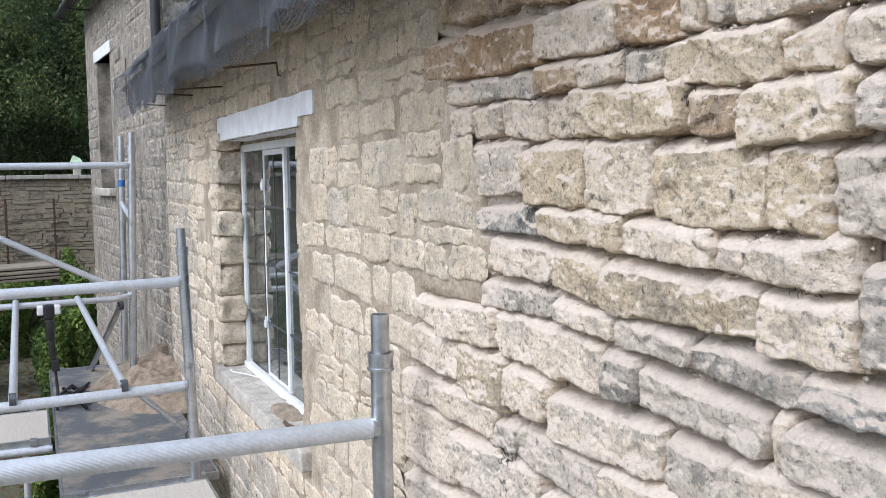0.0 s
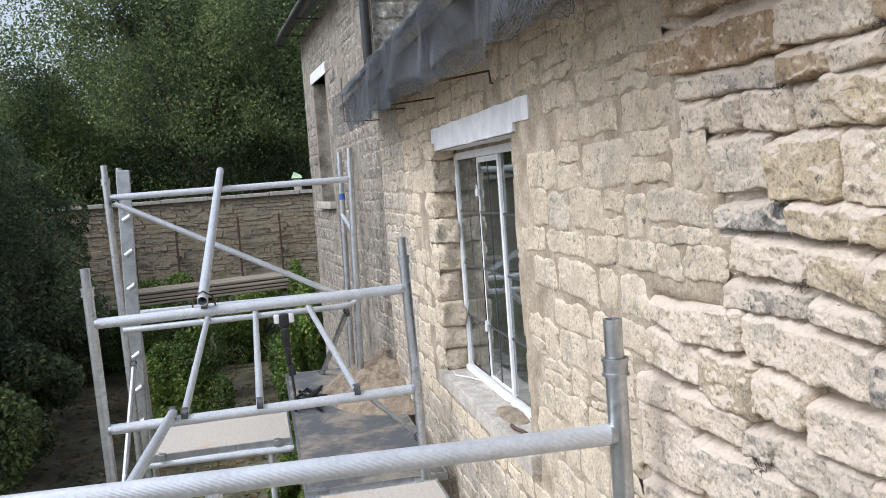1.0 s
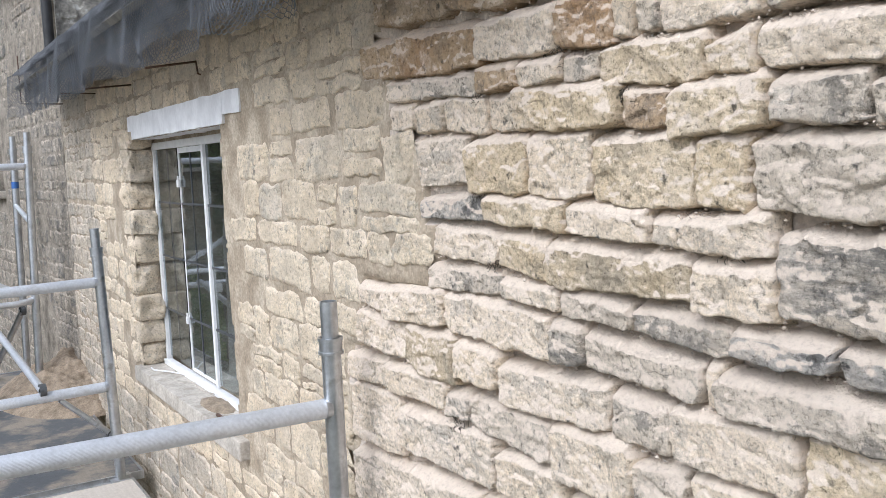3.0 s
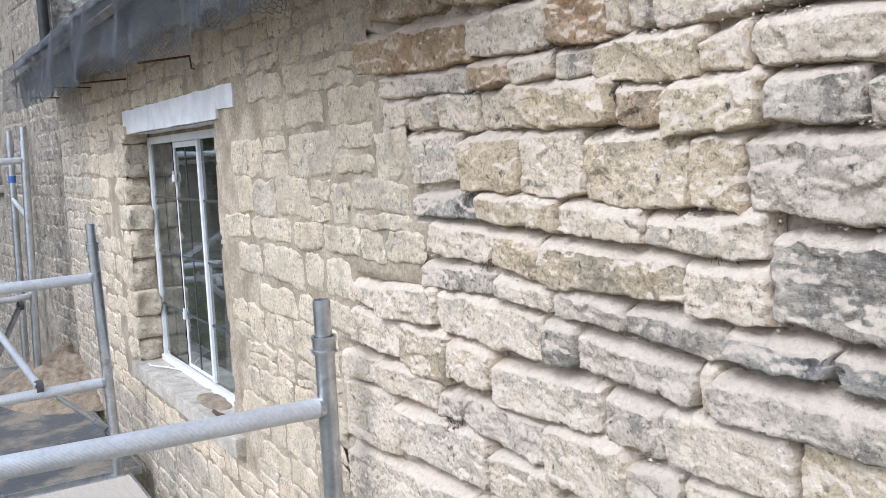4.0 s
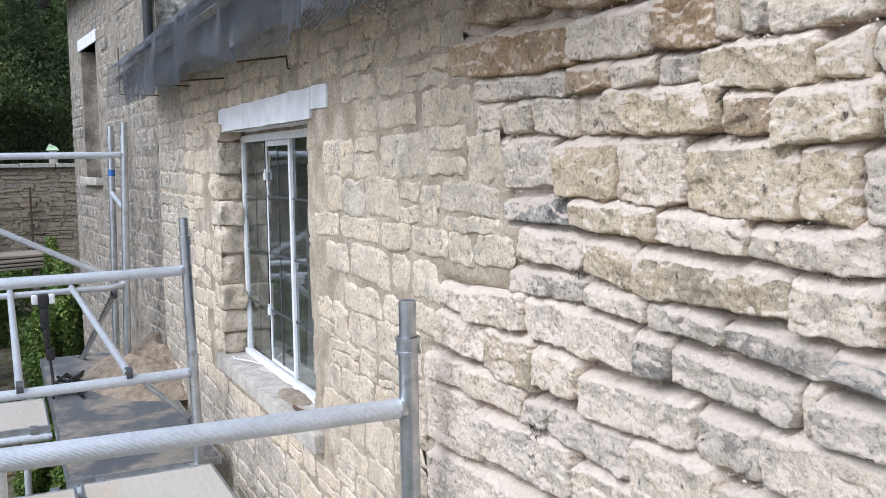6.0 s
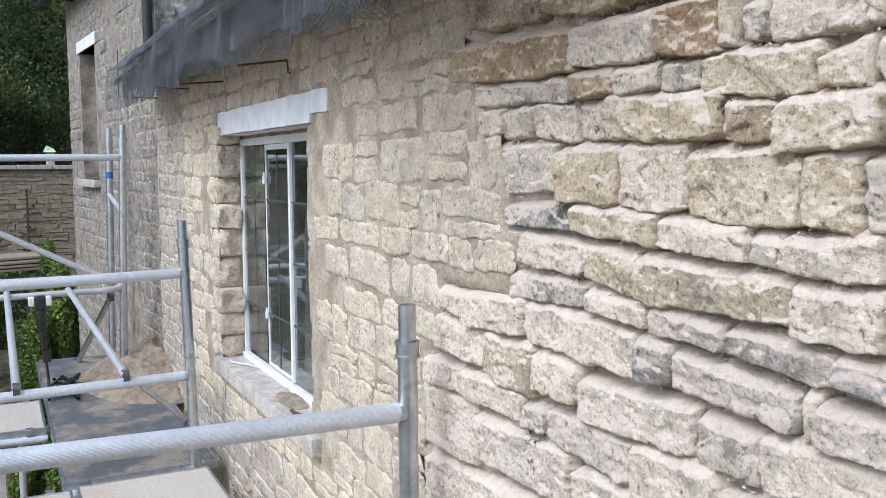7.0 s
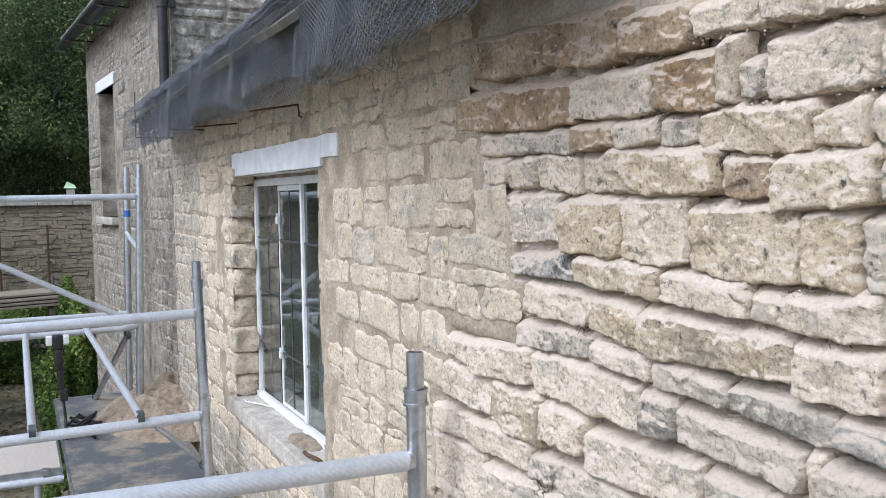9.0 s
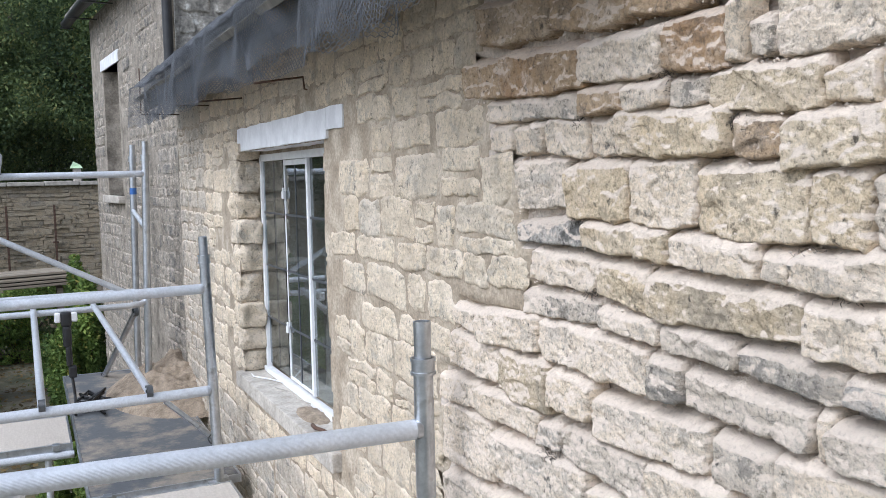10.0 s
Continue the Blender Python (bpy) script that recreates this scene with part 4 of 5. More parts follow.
# ---- scaffold towers ----
def post_top(tower, x, y, z, lean=(0, 0), bottom=0.06, mat=None):
    """An upright with its collar, spigot and foot; z is the top of the spigot."""
    mat = mat or MAT_ALU
    dx, dy = lean
    at = lambda h: (x + dx * (z - h), y + dy * (z - h), h)
    post = round_part("post", tube(at(bottom), at(z - 0.095)), MAT_GALV if mat is MAT_GALV else mat, tower)
    round_part("spigot", tube(at(z - 0.1), at(z), 0.0222), MAT_GALV, post, "steel spigot")
    round_part("collar", join(tube(at(z - 0.134), at(z - 0.092), 0.0298, wall=0.006), tube(at(z - 0.134), at(z - 0.127), 0.0328, wall=0.009), tube(at(z - 0.100), at(z - 0.092), 0.0328, wall=0.009)), MAT_GALV, post, "grey steel collar")
    round_part("foot", tube((at(0)[0], at(0)[1], 0.0), (at(0)[0], at(0)[1], 0.012), 0.07, wall=0.05), MAT_GALV, post)
    return post


def fluted(p0, p1, r=0.0254, n=112):
    """A ribbed aluminium rail with cast cups at its ends."""
    a, b = Vector(p0), Vector(p1)
    w = (b - a).normalized()
    s = w.orthogonal().normalized()
    u = w.cross(s)
    v, f = [], []
    for c in (a, b):
        for i in range(n):
            t = 2 * math.pi * i / n
            rad = r - (0.0004 if i % 2 else 0)
            v.append(tuple(c + rad * (math.cos(t) * s + math.sin(t) * u)))
    f = [(i, (i + 1) % n, n + (i + 1) % n, n + i) for i in range(n)]
    return v, f


def rail(tower, p0, p1, r=0.0254):
    ob = part("rail", fluted(p0, p1, r), MAT_ALU, tower)
    a, b = Vector(p0), Vector(p1)
    w = (b - a).normalized()
    for p, d in ((a, w), (b, -w)):
        round_part("weld", tube(p, p + d * 0.016, r + 0.0012, wall=0.003), MAT_GALV, ob)
    return ob


def hook(owner, p, way=(0, 1, 0), up=(0, 0, 1)):
    """A brace's clip round a rail."""
    c, w = Vector(p), Vector(way).normalized()
    side = w.cross(Vector(up)).normalized()
    round_part("clip", tube(c - side * 0.015, c + side * 0.015, 0.032, wall=0.006), MAT_LEAD, owner, "dark cast brace clip")


def brace(tower, p0, p1, r=0.0215, clips=(True, True), mat=None):
    ob = round_part("brace", tube(p0, p1, r), mat or MAT_ALU, tower)
    w = Vector(p1) - Vector(p0)
    for p, yes in ((p0, clips[0]), (p1, clips[1])):
        if yes:
            hook(ob, p, w)
    return ob


tower_1 = thing("scaffold_tower", "aluminium scaffold tower with steel collars, standing along the house wall", "scaffold", "scaffold towers")
N_Y, F2_Y = 1.925, 4.40
post_top(tower_1, 0.737, N_Y, 2.672, (0.004, 0), mat=MAT_GALV)
post_top(tower_1, -0.83, N_Y, 2.672)
rail(tower_1, (0.725, N_Y, 2.398), (-0.815, N_Y, 2.426))
rail(tower_1, (0.725, N_Y, 1.875), (-0.815, N_Y, 1.90))
for x in (-0.196, -0.556):
    round_part("ladder_stile", tube((x, N_Y, 2.395), (x, N_Y, 0.3), 0.019), MAT_ALU, tower_1)
post_top(tower_1, 0.650, F2_Y, 2.752, (0.026, 0), mat=MAT_GALV)
post_top(tower_1, -0.872, F2_Y, 2.735, (0.022, 0), mat=MAT_GALV)
rail(tower_1, (0.645, F2_Y, 2.490), (-0.852, F2_Y, 2.468))
rail(tower_1, (0.655, F2_Y, 1.968), (-0.840, F2_Y, 1.950))
rail(tower_1, (0.67, F2_Y, 1.45), (-0.83, F2_Y, 1.43))
rail(tower_1, (0.725, N_Y, 1.45), (-0.815, N_Y, 1.45))
brace(tower_1, (-0.537, F2_Y - 0.02, 2.0), (-0.60, N_Y, 2.09), 0.0225)

brace(tower_1, (0.447, 4.5, 1.916), (0.681, 4.5, 1.69), 0.014, (False, True), MAT_GALV)

tower_2 = thing("scaffold_tower", "second aluminium scaffold tower with a diagonal brace and ladder frame", "scaffold", "scaffold towers")
F3_Y, F4_Y = 6.40, 7.25
post_top(tower_2, 0.640, F3_Y, 3.31, (-0.03, 0), mat=MAT_GALV)
post_top(tower_2, -1.055, F3_Y, 3.30, (0.02, 0), mat=MAT_GALV)
post_top(tower_2, 0.645, F4_Y, 3.32, (-0.02, 0), mat=MAT_GALV)
post_top(tower_2, -1.080, F4_Y, 3.31, (0.02, 0), mat=MAT_GALV)
rail(tower_2, (0.62, F3_Y, 3.085), (-1.03, F3_Y, 3.075), 0.023)
brace(tower_2, (-1.0, F3_Y - 0.045, 3.035), (0.46, F3_Y - 0.045, 2.262), 0.0205, (True, False))
low = round_part("curved_rail", bent([(-1.03, F3_Y - 0.05, 2.155), (0.48, F3_Y - 0.05, 2.168), (0.56, F3_Y - 0.03, 2.175), (0.60, F3_Y + 0.02, 2.185), (0.61, F3_Y + 0.1, 2.2)], 0.0215), MAT_ALU, tower_2)
# ladder frame seen nearly end on, with its rung ends
v, f = box(-0.05, 0.05, F4_Y - 0.30, F4_Y - 0.26, 0.0, 3.28, 0.008)
stile = part("ladder_stile", ([(x - 1.012 - 0.029 * (3.28 - z), y, z) for x, y, z in v], f), MAT_GALV, tower_2, "flat aluminium ladder stile")
for k in range(11):
    round_part("rung", tube((-1.03 - 0.029 * (2.98 - 0.26 * k), F4_Y - 0.315, 0.3 + 0.26 * k), (-0.975 - 0.029 * (2.98 - 0.26 * k), F4_Y - 0.315, 0.335 + 0.26 * k), 0.018), MAT_ALU, stile)
rail(tower_2, (0.62, F4_Y, 2.16), (-1.05, F4_Y, 2.16), 0.022)
rail(tower_2, (-0.85, 5.44, 1.452), (0.04, 5.40, 1.452), 0.022)
round_part("stub_post", tube((-0.10, 5.42, 0.0), (-0.10, 5.42, 1.44), 0.020), MAT_ALU, tower_2)
brace(tower_2, (0.53, F3_Y + 0.1, 2.1), (0.35, F4_Y, 1.5), 0.02, mat=MAT_GALV)
brace(tower_2, (-0.99, F3_Y, 1.9), (-1.05, F2_Y + 0.4, 0.5), 0.018, mat=MAT_GALV)

brace(tower_2, (0.622, F3_Y, 2.70), (0.630, F4_Y, 2.80), 0.018, (False, False))
round_part("tape", tube((0.637, F4_Y, 2.93), (0.638, F4_Y, 2.98), 0.0265), mottled("blue_tape", [(0.3, (0.03, 0.10, 0.32)), (0.7, (0.05, 0.15, 0.42))], 20, 90, 0.5, 0.0003), tower_2, "band of blue tape")

# loose braces that tie the two towers together
for p0, p1 in (((-0.123, F2_Y, 1.99), (-0.13, F3_Y - 0.05, 2.19)), ((0.36, F2_Y, 2.0), (0.245, F3_Y - 0.05, 2.19)), ((-0.485, F2_Y, 1.985), (-0.46, F3_Y - 0.05, 2.185))):
    tie = thing("tie_brace", "straight aluminium brace clipped between the two towers", "brace", "ties between the towers")
    brace(tie, p0, p1, 0.0195, (True, False))
tie = thing("guard_tube", "open-ended aluminium tube wired across two top rails", "tube")
round_part("tube", tube((-0.345, F2_Y - 0.08, 2.535), (-0.285, F3_Y + 0.10, 3.215), 0.0254), MAT_ALU, tie)
hook(tie, (-0.343, F2_Y, 2.515), (0, 1, 0.3))
round_part("wire", bent([(-0.40, F2_Y, 2.50), (-0.385, F2_Y - 0.03, 2.56), (-0.34, F2_Y - 0.05, 2.58), (-0.30, F2_Y - 0.03, 2.55), (-0.29, F2_Y, 2.50)], 0.004, 8), MAT_RUST, tie, "rusty tie wire")
hook(tie, (-0.288, F3_Y, 3.12), (0, 1, 0.3))


def deck(name_label, x0, x1, y0, y1, z, mat):
    d = thing("deck_board", name_label, "deck board", "scaffold deck boards")
    part("panel", box(x0 + 0.012, x1 - 0.012, y0 + 0.012, y1 - 0.012, z - 0.014, z, 0.002), mat, d)
    part("edge_frame", join(box(x0, x0 + 0.012, y0, y1, z - 0.04, z + 0.003, 0.002), box(x1 - 0.012, x1, y0, y1, z - 0.04, z + 0.003, 0.002),
                            box(x0 + 0.012, x1 - 0.012, y0, y0 + 0.012, z - 0.04, z + 0.003, 0.002), box(x0 + 0.012, x1 - 0.012, y1 - 0.012, y1, z - 0.04, z + 0.003, 0.002)), MAT_GALV, d, "thin dull metal edge")
    for x in (x0 + 0.07, x1 - 0.11):
        for y in (y0 - 0.03, y1 - 0.02):
            part("hook", box(x, x + 0.04, y, y + 0.05, z - 0.03, z + 0.008, 0.004), MAT_GALV, d)
    return d


deck("pale plywood deck board with a sandy smear", 0.105, 0.715, 1.90, 4.26, 1.53, MAT_DECK_SANDY)
deck("pale plywood deck board beside the sandy one", -0.545, 0.085, 1.90, 4.24, 1.525, MAT_DECK)
deck("plywood deck board grey with wet cement stains", 0.055, 0.80, 4.42, 7.42, 1.50, MAT_CEMENT)
deck("weathered plywood deck board on the second tower", -0.83, 0.035, 5.42, 6.10, 1.51, MAT_DECK)


def heap(cx, cy, z, rx, ry, h, seed, n=46):
    v, f = [], []
    for j in range(n + 1):
        for i in range(n + 1):
            a, b = 2 * i / n - 1, 2 * j / n - 1
            r = math.hypot(a, b)
            k = max(0.0, 1 - r) ** 0.9
            x, y = cx + a * rx, cy + b * ry
            v.append((x, y, z + h * k * (1 + 0.35 * n3(x * 6, y * 6, seed)) + 0.035 * min(1, 4 * k) * (h / 0.36) ** 0.5 * n3(x * 22, y * 22, seed) + 0.012 * min(1, 4 * k) * (h / 0.36) ** 0.5 * n3(x * 60, y * 60, seed) + (0.002 if k > 0 else -0.01)))
    w = n + 1
    for j in range(n):
        for i in range(n):
            f.append((j * w + i, j * w + i + 1, (j + 1) * w + i + 1, (j + 1) * w + i))
    return v, f


tagged(raw_mesh("sand_mound", *heap(0.80, 6.45, 1.50, 0.50, 0.78, 0.27, 3, 80), MAT_SAND, True), "heap of yellow building sand on the deck board", "sand heap")
tagged(raw_mesh("mortar_crumbs", *heap(0.92, 3.50, 2.02, 0.06, 0.16, 0.025, 12, 24), MAT_SAND, True), "crumbled mortar lying on the window sill", "rubble")
nail = tagged(link_mesh("iron_pin", bent([(0.865, 3.33, 2.03), (0.86, 3.27, 2.034), (0.87, 3.20, 2.04), (0.885, 3.17, 2.03)], 0.008, 8), MAT_RUST, True), "short rusty iron pin lying on the sill", "pin")
tagged(link_mesh("stay_bar", bent([(0.87, 4.40, 2.028), (0.865, 4.33, 2.03), (0.92, 4.22, 2.032), (0.965, 4.1, 2.032)], 0.0035, 8), MAT_FRAME, True), "white casement stay lying on the sill", "stay")
tagged(link_mesh("putty_strip", bent([(0.90, 4.05, 2.027), (0.95, 3.92, 2.03), (0.93, 3.80, 2.028), (0.96, 3.66, 2.028)], 0.0025, 6), MAT_SILL, True), "curled strip of old grey putty on the sill", "putty")

# power tool hung on the curved rail, and a tangle of cord
TX, TY = 0.065, 6.29
saw = thing("power_tool", "black power tool hanging from the rail with pale head caps", "power tool")
part("head", box(TX - 0.035, TX + 0.035, TY - 0.03, TY + 0.03, 2.07, 2.17, 0.018), MAT_BLACK, saw)
for s in (-1, 1):
    part("head_cap", box(TX + s * 0.052 - 0.02, TX + s * 0.052 + 0.02, TY - 0.026, TY + 0.026, 2.10, 2.165, 0.012), MAT_FRAME, saw, "pale grey plastic cap")
part("body", box(TX - 0.026, TX + 0.03, TY - 0.03, TY + 0.03, 1.93, 2.075, 0.02), MAT_BLACK, saw)
part("grip", box(TX - 0.012, TX + 0.028, TY - 0.025, TY + 0.025, 1.80, 1.935, 0.014), MAT_BLACK, saw)
part("battery", box(TX + 0.0, TX + 0.05, TY - 0.03, TY + 0.03, 1.72, 1.80, 0.010), MAT_BLACK, saw, "black battery block")
round_part("strap", bent([(TX + 0.02, TY, 1.73), (TX + 0.03, TY - 0.02, 1.60), (TX + 0.02, TY - 0.25, 1.52)], 0.010), MAT_BLACK, saw)
cable = [(0.20 + 0.13 * math.cos(k * 1.9) * (0.4 + 0.6 * random.random()), 6.25 + 0.28 * math.sin(k * 2.3) * random.random(), 1.515 + 0.075 * random.random()) for k in range(34)]
tagged(link_mesh("cord", bent(cable, 0.011, 8), MAT_BLACK, True), "tangled black cord lying on the deck board", "cord")

# ---- garden ----
GY = 18.0
garden_wall = link_mesh("wall_5", box(-14, 1.2, GY, GY + 0.4, 0, 2.98), MAT_MORTAR)
tagged(garden_wall, "tall brown rubble garden wall with flat coping", "wall", kind="structure")


def garden_courses():
    out, z = [], 2.98
    while z > 0.1:
        h = 0.04 + 0.06 * random.random()
        x = -7.5
        while x < 1.2:
            l = 0.09 + 0.24 * random.random()
            d = 0.012 + 0.03 * random.random()
            v, f = box(x + 0.006, min(x + l, 1.2) - 0.006, GY - d, GY + 0.02, z - h + 0.004, z - 0.004)
            out.append(([(p + random.uniform(-0.02, 0.02), q, r + random.uniform(-0.014, 0.014) + 0.02 * n3(p * 0.8, z, 3)) for p, q, r in v], f))
            x += l
        z -= h
    return out


ob = link_mesh("garden_stones", join(*garden_courses()), MAT_GARDEN)
ob.parent = garden_wall
ob["kind"] = "stuff"
x = -7.5
while x < 1.0:
    l = 0.5 + 0.4 * random.random()
    ob = link_mesh("coping_stone", box(x, x + l - 0.01, GY - 0.10, GY + 0.5, 2.98, 3.05 + 0.02 * random.random(), 0.012), MAT_SILL)
    ob.parent = garden_wall
    x += l
stump = thing("wall_cap", "small stone block with a pale green cap on the garden wall", "cap stone")
part("block", box(0.73, 0.87, GY, GY + 0.2, 3.05, 3.30, 0.02), MAT_SILL, stump)
part("cap", ([(0.68, GY - 0.02, 3.30), (0.90, GY - 0.02, 3.30), (0.90, GY + 0.22, 3.30), (0.68, GY + 0.22, 3.30), (0.74, GY + 0.1, 3.43), (0.86, GY + 0.1, 3.37)],
             [(0, 1, 5, 4), (1, 2, 5), (2, 3, 4, 5), (3, 0, 4), (0, 3, 2, 1)]), MAT_LIME, stump, "pale green cap")
for x in (-2.45, -1.65, -0.45, 0.36):
    ob = link_mesh("trellis_post", join(box(x - 0.02, x + 0.02, GY - 0.16, GY - 0.12, 0, 2.62, 0.006), box(x - 0.05, x + 0.05, GY - 0.15, GY - 0.05, 1.9, 1.93)), MAT_RUST)
    tagged(ob, "thin rusty iron post against the garden wall", "post", "posts along the garden wall")


def planks():
    t = thing("timber_stack", "stack of weathered planks on trestles", "timber")
    for k in range(5):
        a = 0.03 * (k % 3 - 1)
        v, f = box(-2.2 + 0.05 * k, 0.35 + 0.04 * k, 13.0 + 0.02 * k, 13.8, 1.60 + 0.035 * k, 1.63 + 0.035 * k, 0.004)
        part("plank", ([(x, y, z + a * 0.4 + 0.03 * (x + 1)) for x, y, z in v], f), MAT_TIMBER, t)
    for x in (-2.0, -0.9, 0.2):
        part("trestle", box(x, x + 0.08, 13.1, 13.7, 0, 1.54 + 0.03 * (x + 1)), MAT_TIMBER, t)


planks()


def leaf_cloud(blobs, count, size, seed, droop=0.4):
    """Many small leaves, folded on the midrib, spread through overlapping uneven clumps."""
    rng = np.random.default_rng(seed)
    B = np.array(blobs, dtype=float)
    w = (B[:, 3] * B[:, 4] * B[:, 5]) ** (2 / 3)
    pick = rng.choice(len(B), count, p=w / w.sum())
    d = rng.normal(size=(count, 3))
    d /= np.linalg.norm(d, axis=1)[:, None]
    rad = rng.random(count) ** 0.33
    rad = 0.5 + 0.52 * rad + 0.06 * rng.normal(size=count)
    c = B[pick, :3] + d * B[pick, 3:6] * rad[:, None]
    c[:, 2] = np.maximum(c[:, 2], 0.03)
    a = rng.normal(size=(count, 3)) + d * 0.6
    a[:, 2] -= droop
    a /= np.linalg.norm(a, axis=1)[:, None]
    b = np.cross(a, rng.normal(size=(count, 3)))
    b /= np.linalg.norm(b, axis=1)[:, None]
    s = size * (0.6 + 0.8 * rng.random(count))[:, None]
    n = np.cross(a, b)
    V = np.stack([c - a * s * 0.6, c + b * s * 0.32 + n * s * 0.08, c + a * s * 0.6, c - b * s * 0.32 + n * s * 0.08], axis=1).reshape(-1, 3)
    i = np.arange(count)[:, None] * 4
    F = np.concatenate([i + np.array([[0, 1, 2]]), i + np.array([[0, 2, 3]])])
    return V, F


def clumps(cx, cy, cz, rx, ry, rz, count, seed):
    rng = np.random.default_rng(seed)
    out = []
    for _ in range(count):
        d = rng.normal(size=3)
        d /= np.linalg.norm(d)
        k = 0.35 + 0.65 * rng.random()
        r = 0.22 + 0.2 * rng.random()
        out.append((cx + d[0] * rx * k, cy + d[1] * ry * k, cz + d[2] * rz * k, rx * r, ry * r, rz * r))
    return out


def plant(name, label, category, group, blobs, count, size, mat, seed, trunk=None, radius=0.2):
    p = thing(name, label, category, group)
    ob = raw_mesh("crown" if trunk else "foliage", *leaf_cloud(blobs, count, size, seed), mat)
    ob.parent = p
    if not trunk:
        for k, bl in enumerate(blobs[:5]):
            root = (sum(q[0] for q in blobs) / len(blobs) + 0.1 * k - 0.2, sum(q[1] for q in blobs) / len(blobs), 0.0)
            part("stem", bent([root, ((root[0] + bl[0]) / 2, (root[1] + bl[1]) / 2, bl[2] * 0.6), bl[:3]], 0.02, 6), MAT_BARK, p, "", True)
    if trunk:
        x, y, h = trunk
        pts = [(x + 0.15 * n3(k, seed, 0), y + 0.15 * n3(k, seed, 4), h * k / 6) for k in range(7)]
        v, f = [], []
        n = 10
        for k, q in enumerate(pts):
            r = radius * (1.25 - 0.14 * k)
            v += [(q[0] + r * math.cos(2 * math.pi * i / n), q[1] + r * math.sin(2 * math.pi * i / n), q[2]) for i in range(n)]
            if k:
                f += [((k - 1) * n + i, (k - 1) * n + (i + 1) % n, k * n + (i + 1) % n, k * n + i) for i in range(n)]
        part("trunk", (v, f), MAT_BARK, p, "", True)
        for k, bl in enumerate(blobs[:8]):
            top = Vector(bl[:3])
            base = Vector(pts[3 + k % 3])
            mid = (top + base) / 2 + Vector((0, 0, 0.3))
            part("limb", bent([base, mid, top], radius * 0.3, 7), MAT_BARK, p, "", True)
    return p


for k, (x, y, h, r) in enumerate(((-1.5, 24.5, 9.5, 4.2), (3.4, 23.5, 10, 4.0), (-7.8, 27, 6.4, 2.6), (-5.2, 25.5, 6.3, 2.9), (8.5, 27, 11, 5), (-1.2, 32, 13, 4.6), (-11.0, 36, 7.0, 4.0), (2.5, 32, 13, 5))):
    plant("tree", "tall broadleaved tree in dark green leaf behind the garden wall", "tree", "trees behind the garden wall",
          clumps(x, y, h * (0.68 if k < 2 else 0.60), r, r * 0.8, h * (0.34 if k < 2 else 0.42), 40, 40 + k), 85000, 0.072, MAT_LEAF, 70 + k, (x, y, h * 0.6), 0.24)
# added backdrop trees, closing sky gaps where only deep shade belongs
for k, (x, y, h, r) in enumerate(((-3.6, 30, 10, 4.4), (5.6, 29, 11, 4.4), (0.8, 35, 12, 6.0))):
    plant("tree", "broadleaved backdrop tree added to fill a shaded gap, leafy down to the ground", "tree", "trees behind the garden wall",
          clumps(x, y, h * 0.46, r, r * 0.7, h * 0.46, 44, 240 + k), 50000, 0.11, MAT_LEAF, 250 + k, (x, y, h * 0.6), 0.22)
for k, (x, y, rx, ry, h) in enumerate(((-4.0, 12.8, 1.6, 1.8, 4.5), (-5.7, 14.4, 1.9, 1.8, 5.0), (-3.9, 15.6, 1.2, 1.2, 3.4), (-5.1, 10.4, 1.7, 2.0, 4.7), (-7.2, 17, 2.0, 1.8, 5.2), (-3.5, 10.6, 1.0, 1.0, 1.9))):
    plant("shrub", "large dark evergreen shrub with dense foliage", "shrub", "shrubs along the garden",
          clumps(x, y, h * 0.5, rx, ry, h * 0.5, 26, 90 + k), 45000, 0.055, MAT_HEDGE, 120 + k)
for k, (x, y, rx, ry, h, c) in enumerate(((-1.1, 10.6, 0.52, 0.5, 1.7, 3200), (0.32, 10.4, 0.34, 0.5, 2.6, 5000), (-2.0, 15.5, 0.9, 0.6, 1.9, 5000), (-0.2, 16.2, 0.9, 0.5, 1.6, 4000), (0.1, 7.9, 0.25, 0.35, 0.8, 1400))):
    plant("bush", "leafy bright green bush growing beside the house", "bush", "bushes below the scaffold",
          clumps(x, y, h * 0.5, rx, ry, h * 0.5, 14, 150 + k), c * 4, 0.046, MAT_BUSH, 180 + k)
plant("shrub", "tall airy shrub with thin reddish-green foliage", "shrub", "shrubs along the garden", clumps(-4.5, 12.2, 3.2, 1.3, 1.2, 2.1, 30, 201), 12000, 0.06, MAT_HEDGE, 202)
plant("bush", "mid-green leafy bush before the dark shrubs", "bush", "bushes below the scaffold", clumps(-3.2, 9.2, 1.1, 0.7, 0.6, 1.1, 16, 203), 14000, 0.055, MAT_LEAF, 204)
plant("undergrowth", "low ivy and undergrowth at the foot of the garden wall", "undergrowth", "", clumps(-2.5, 16.8, 0.7, 4.0, 0.7, 0.9, 30, 7), 12000, 0.08, MAT_HEDGE, 9)


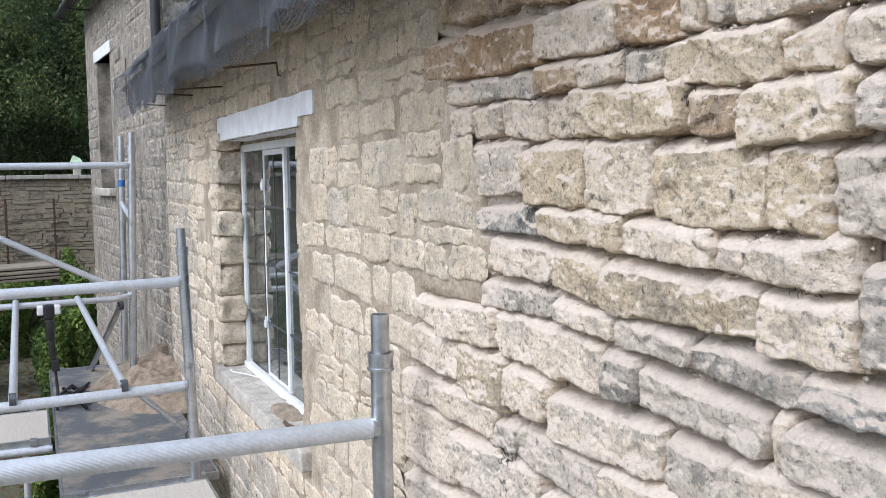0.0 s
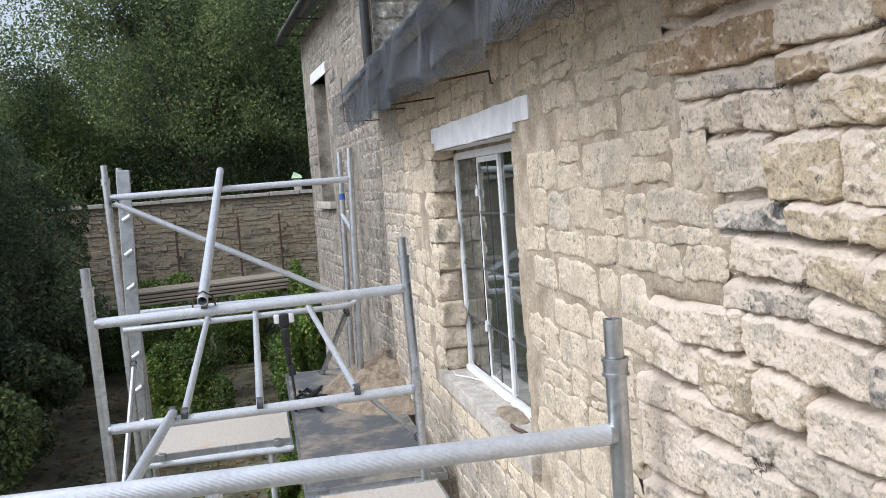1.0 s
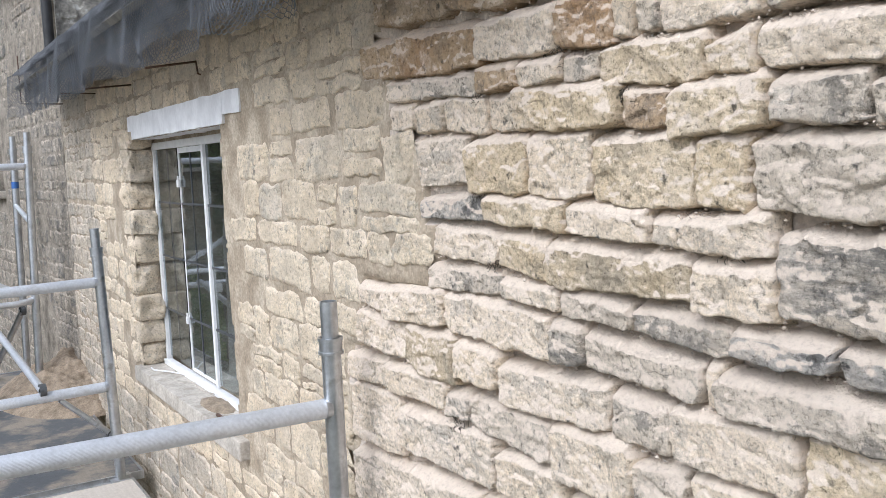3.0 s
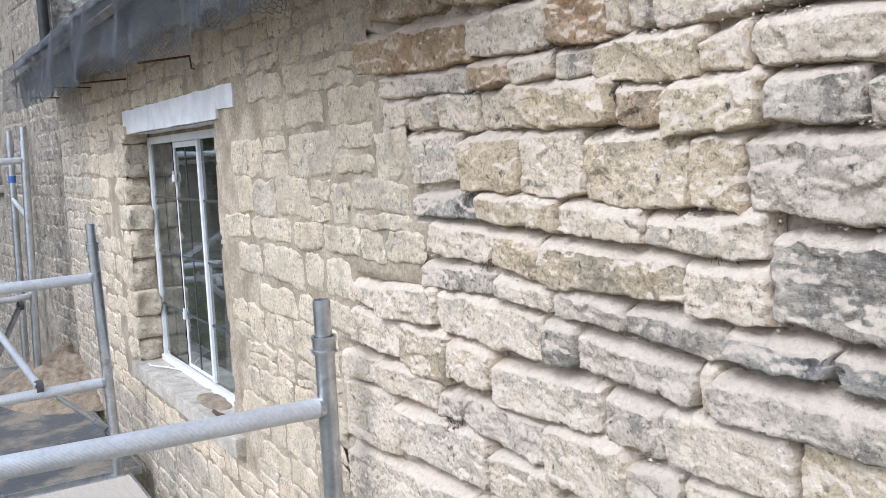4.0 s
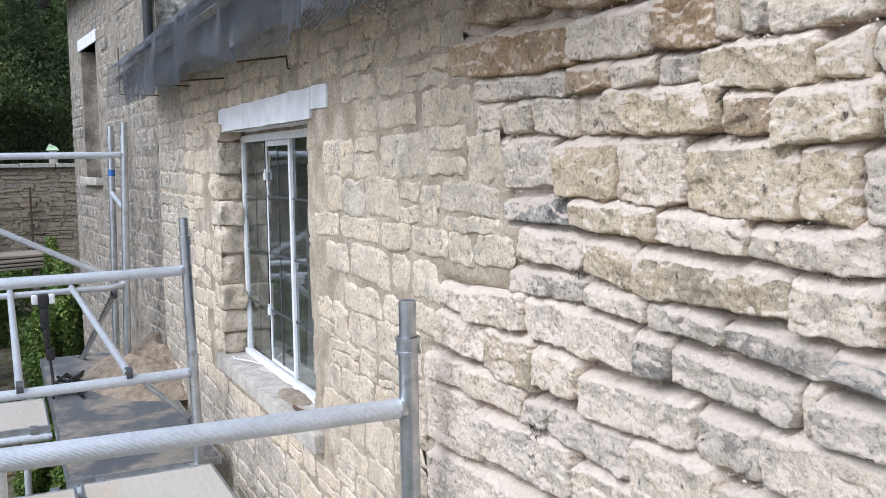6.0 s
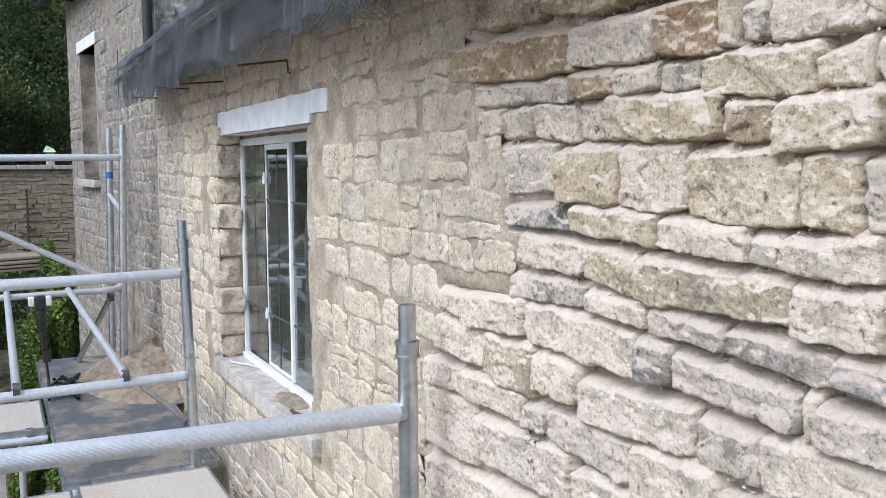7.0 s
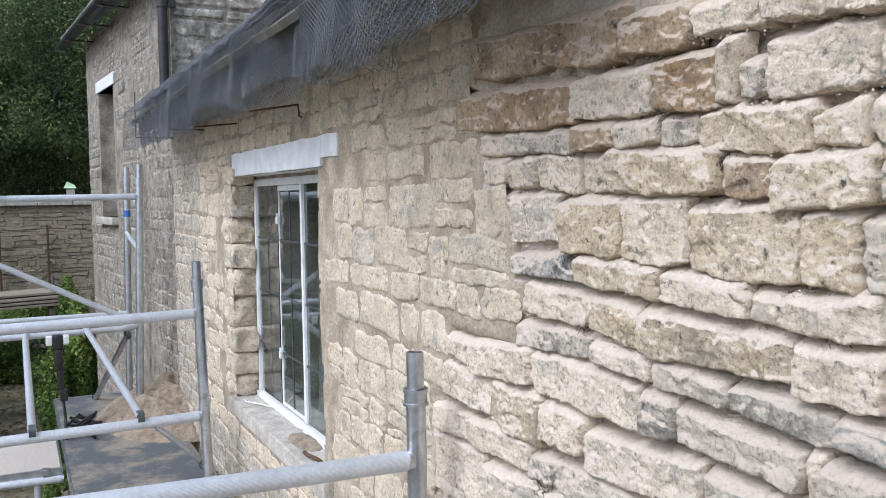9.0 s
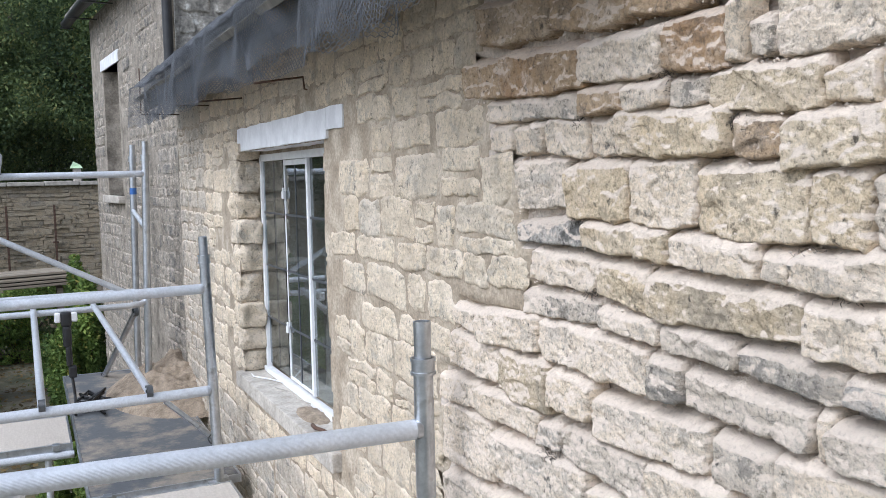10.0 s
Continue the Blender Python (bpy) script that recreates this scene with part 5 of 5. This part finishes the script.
def litter(count, seed):
    """Fallen leaves lying on the ground."""
    rng = np.random.default_rng(seed)
    c = np.stack([rng.uniform(-6, 0.5, count), rng.uniform(6.5, 17.5, count), np.zeros(count)], axis=1)
    c[:, 2] = [0.06 * n3(x * 0.6, y * 0.6, 0) + 0.02 * n3(x * 3, y * 3, 5) + 0.02 for x, y, _ in c]
    t = rng.uniform(0, 6.28, count)
    a = np.stack([np.cos(t), np.sin(t), rng.normal(0, 0.25, count)], axis=1) * (0.02 + 0.03 * rng.random(count))[:, None]
    b = np.stack([-np.sin(t), np.cos(t), rng.normal(0, 0.25, count)], axis=1) * (0.012 + 0.02 * rng.random(count))[:, None]
    V = np.stack([c - a, c + b, c + a, c - b], axis=1).reshape(-1, 3)
    i = np.arange(count)[:, None] * 4
    return V, i + np.array([[0, 1, 2, 3]])


MAT_LITTER = foliage("dead_leaf", (0.10, 0.07, 0.035), (0.22, 0.16, 0.08), (0.08, 0.12, 0.04))
tagged(raw_mesh("leaf_litter", *litter(9000, 3), MAT_LITTER), "brown fallen leaves scattered over the garden ground", "leaves", kind="stuff")

# ---- the stones of the near wall ----
raked_courses()
rest = pointed_courses()
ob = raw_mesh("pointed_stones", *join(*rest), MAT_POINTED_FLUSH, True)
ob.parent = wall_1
ob["kind"] = "stuff"


def crumbs(count=900, seed=5):
    """Loose grit and mortar crumbs caught on the ledges of the raked joints."""
    rng = random.Random(seed)
    v, f = [], []
    for _ in range(count):
        y1, y0, _, _, b1, b0, _ = rng.choice(rng.choice(COURSES))
        u = rng.random()
        y, z = y0 + u * (y1 - y0), b0 + u * (b1 - b0)
        r = 0.001 + 0.0026 * rng.random() ** 2
        c = (FACE + rng.uniform(-0.006, 0.012), y, z - 0.006 + rng.uniform(-0.006, 0.008))
        n = len(v)
        for d in ((1, 0, 0), (-1, 0, 0), (0, 1, 0), (0, -1, 0), (0, 0, 1), (0, 0, -1)):
            s = r * rng.uniform(0.6, 1.3)
            v.append((c[0] + d[0] * s, c[1] + d[1] * s * 1.3, c[2] + d[2] * s))
        f += [(n + a, n + b2, n + c2) for a in (0, 1) for b2 in (2, 3) for c2 in (4, 5)]
    return v, f


grit = link_mesh("joint_grit", crumbs(1500), MAT_JOINT)
grit.parent = wall_1
grit["kind"] = "stuff"


def root_tuft(y, z, size, seed):
    """A dry dark tuft of root fibres in a joint."""
    rng = random.Random(seed)
    strands = []
    for _ in range(26):
        p = Vector((FACE - 0.004, y + rng.uniform(-0.5, 0.5) * size, z + rng.uniform(-0.3, 0.4) * size))
        pts = [p]
        for _ in range(4):
            p = p + Vector((rng.uniform(-0.006, 0.003), rng.uniform(-1, 1) * size * 0.22, rng.uniform(-1, 0.8) * size * 0.22))
            pts.append(p)
        strands.append(bent(pts, 0.0003 + 0.0004 * rng.random(), 4))
    ob = link_mesh("root_tuft", join(*strands), MAT_BARK)
    tagged(ob, "dry dark root fibres caught in an open joint", "roots", "root tufts in the joints")


for k, (y, z, s) in enumerate(((1.40, 2.945, 0.06), (1.16, 3.19, 0.07), (1.40, 3.135, 0.04), (0.98, 3.11, 0.045), (1.18, 3.23, 0.05), (0.84, 2.90, 0.04), (1.36, 2.80, 0.03), (0.76, 2.865, 0.035), (1.52, 2.42, 0.05))):
    root_tuft(y, z, s, 30 + k)
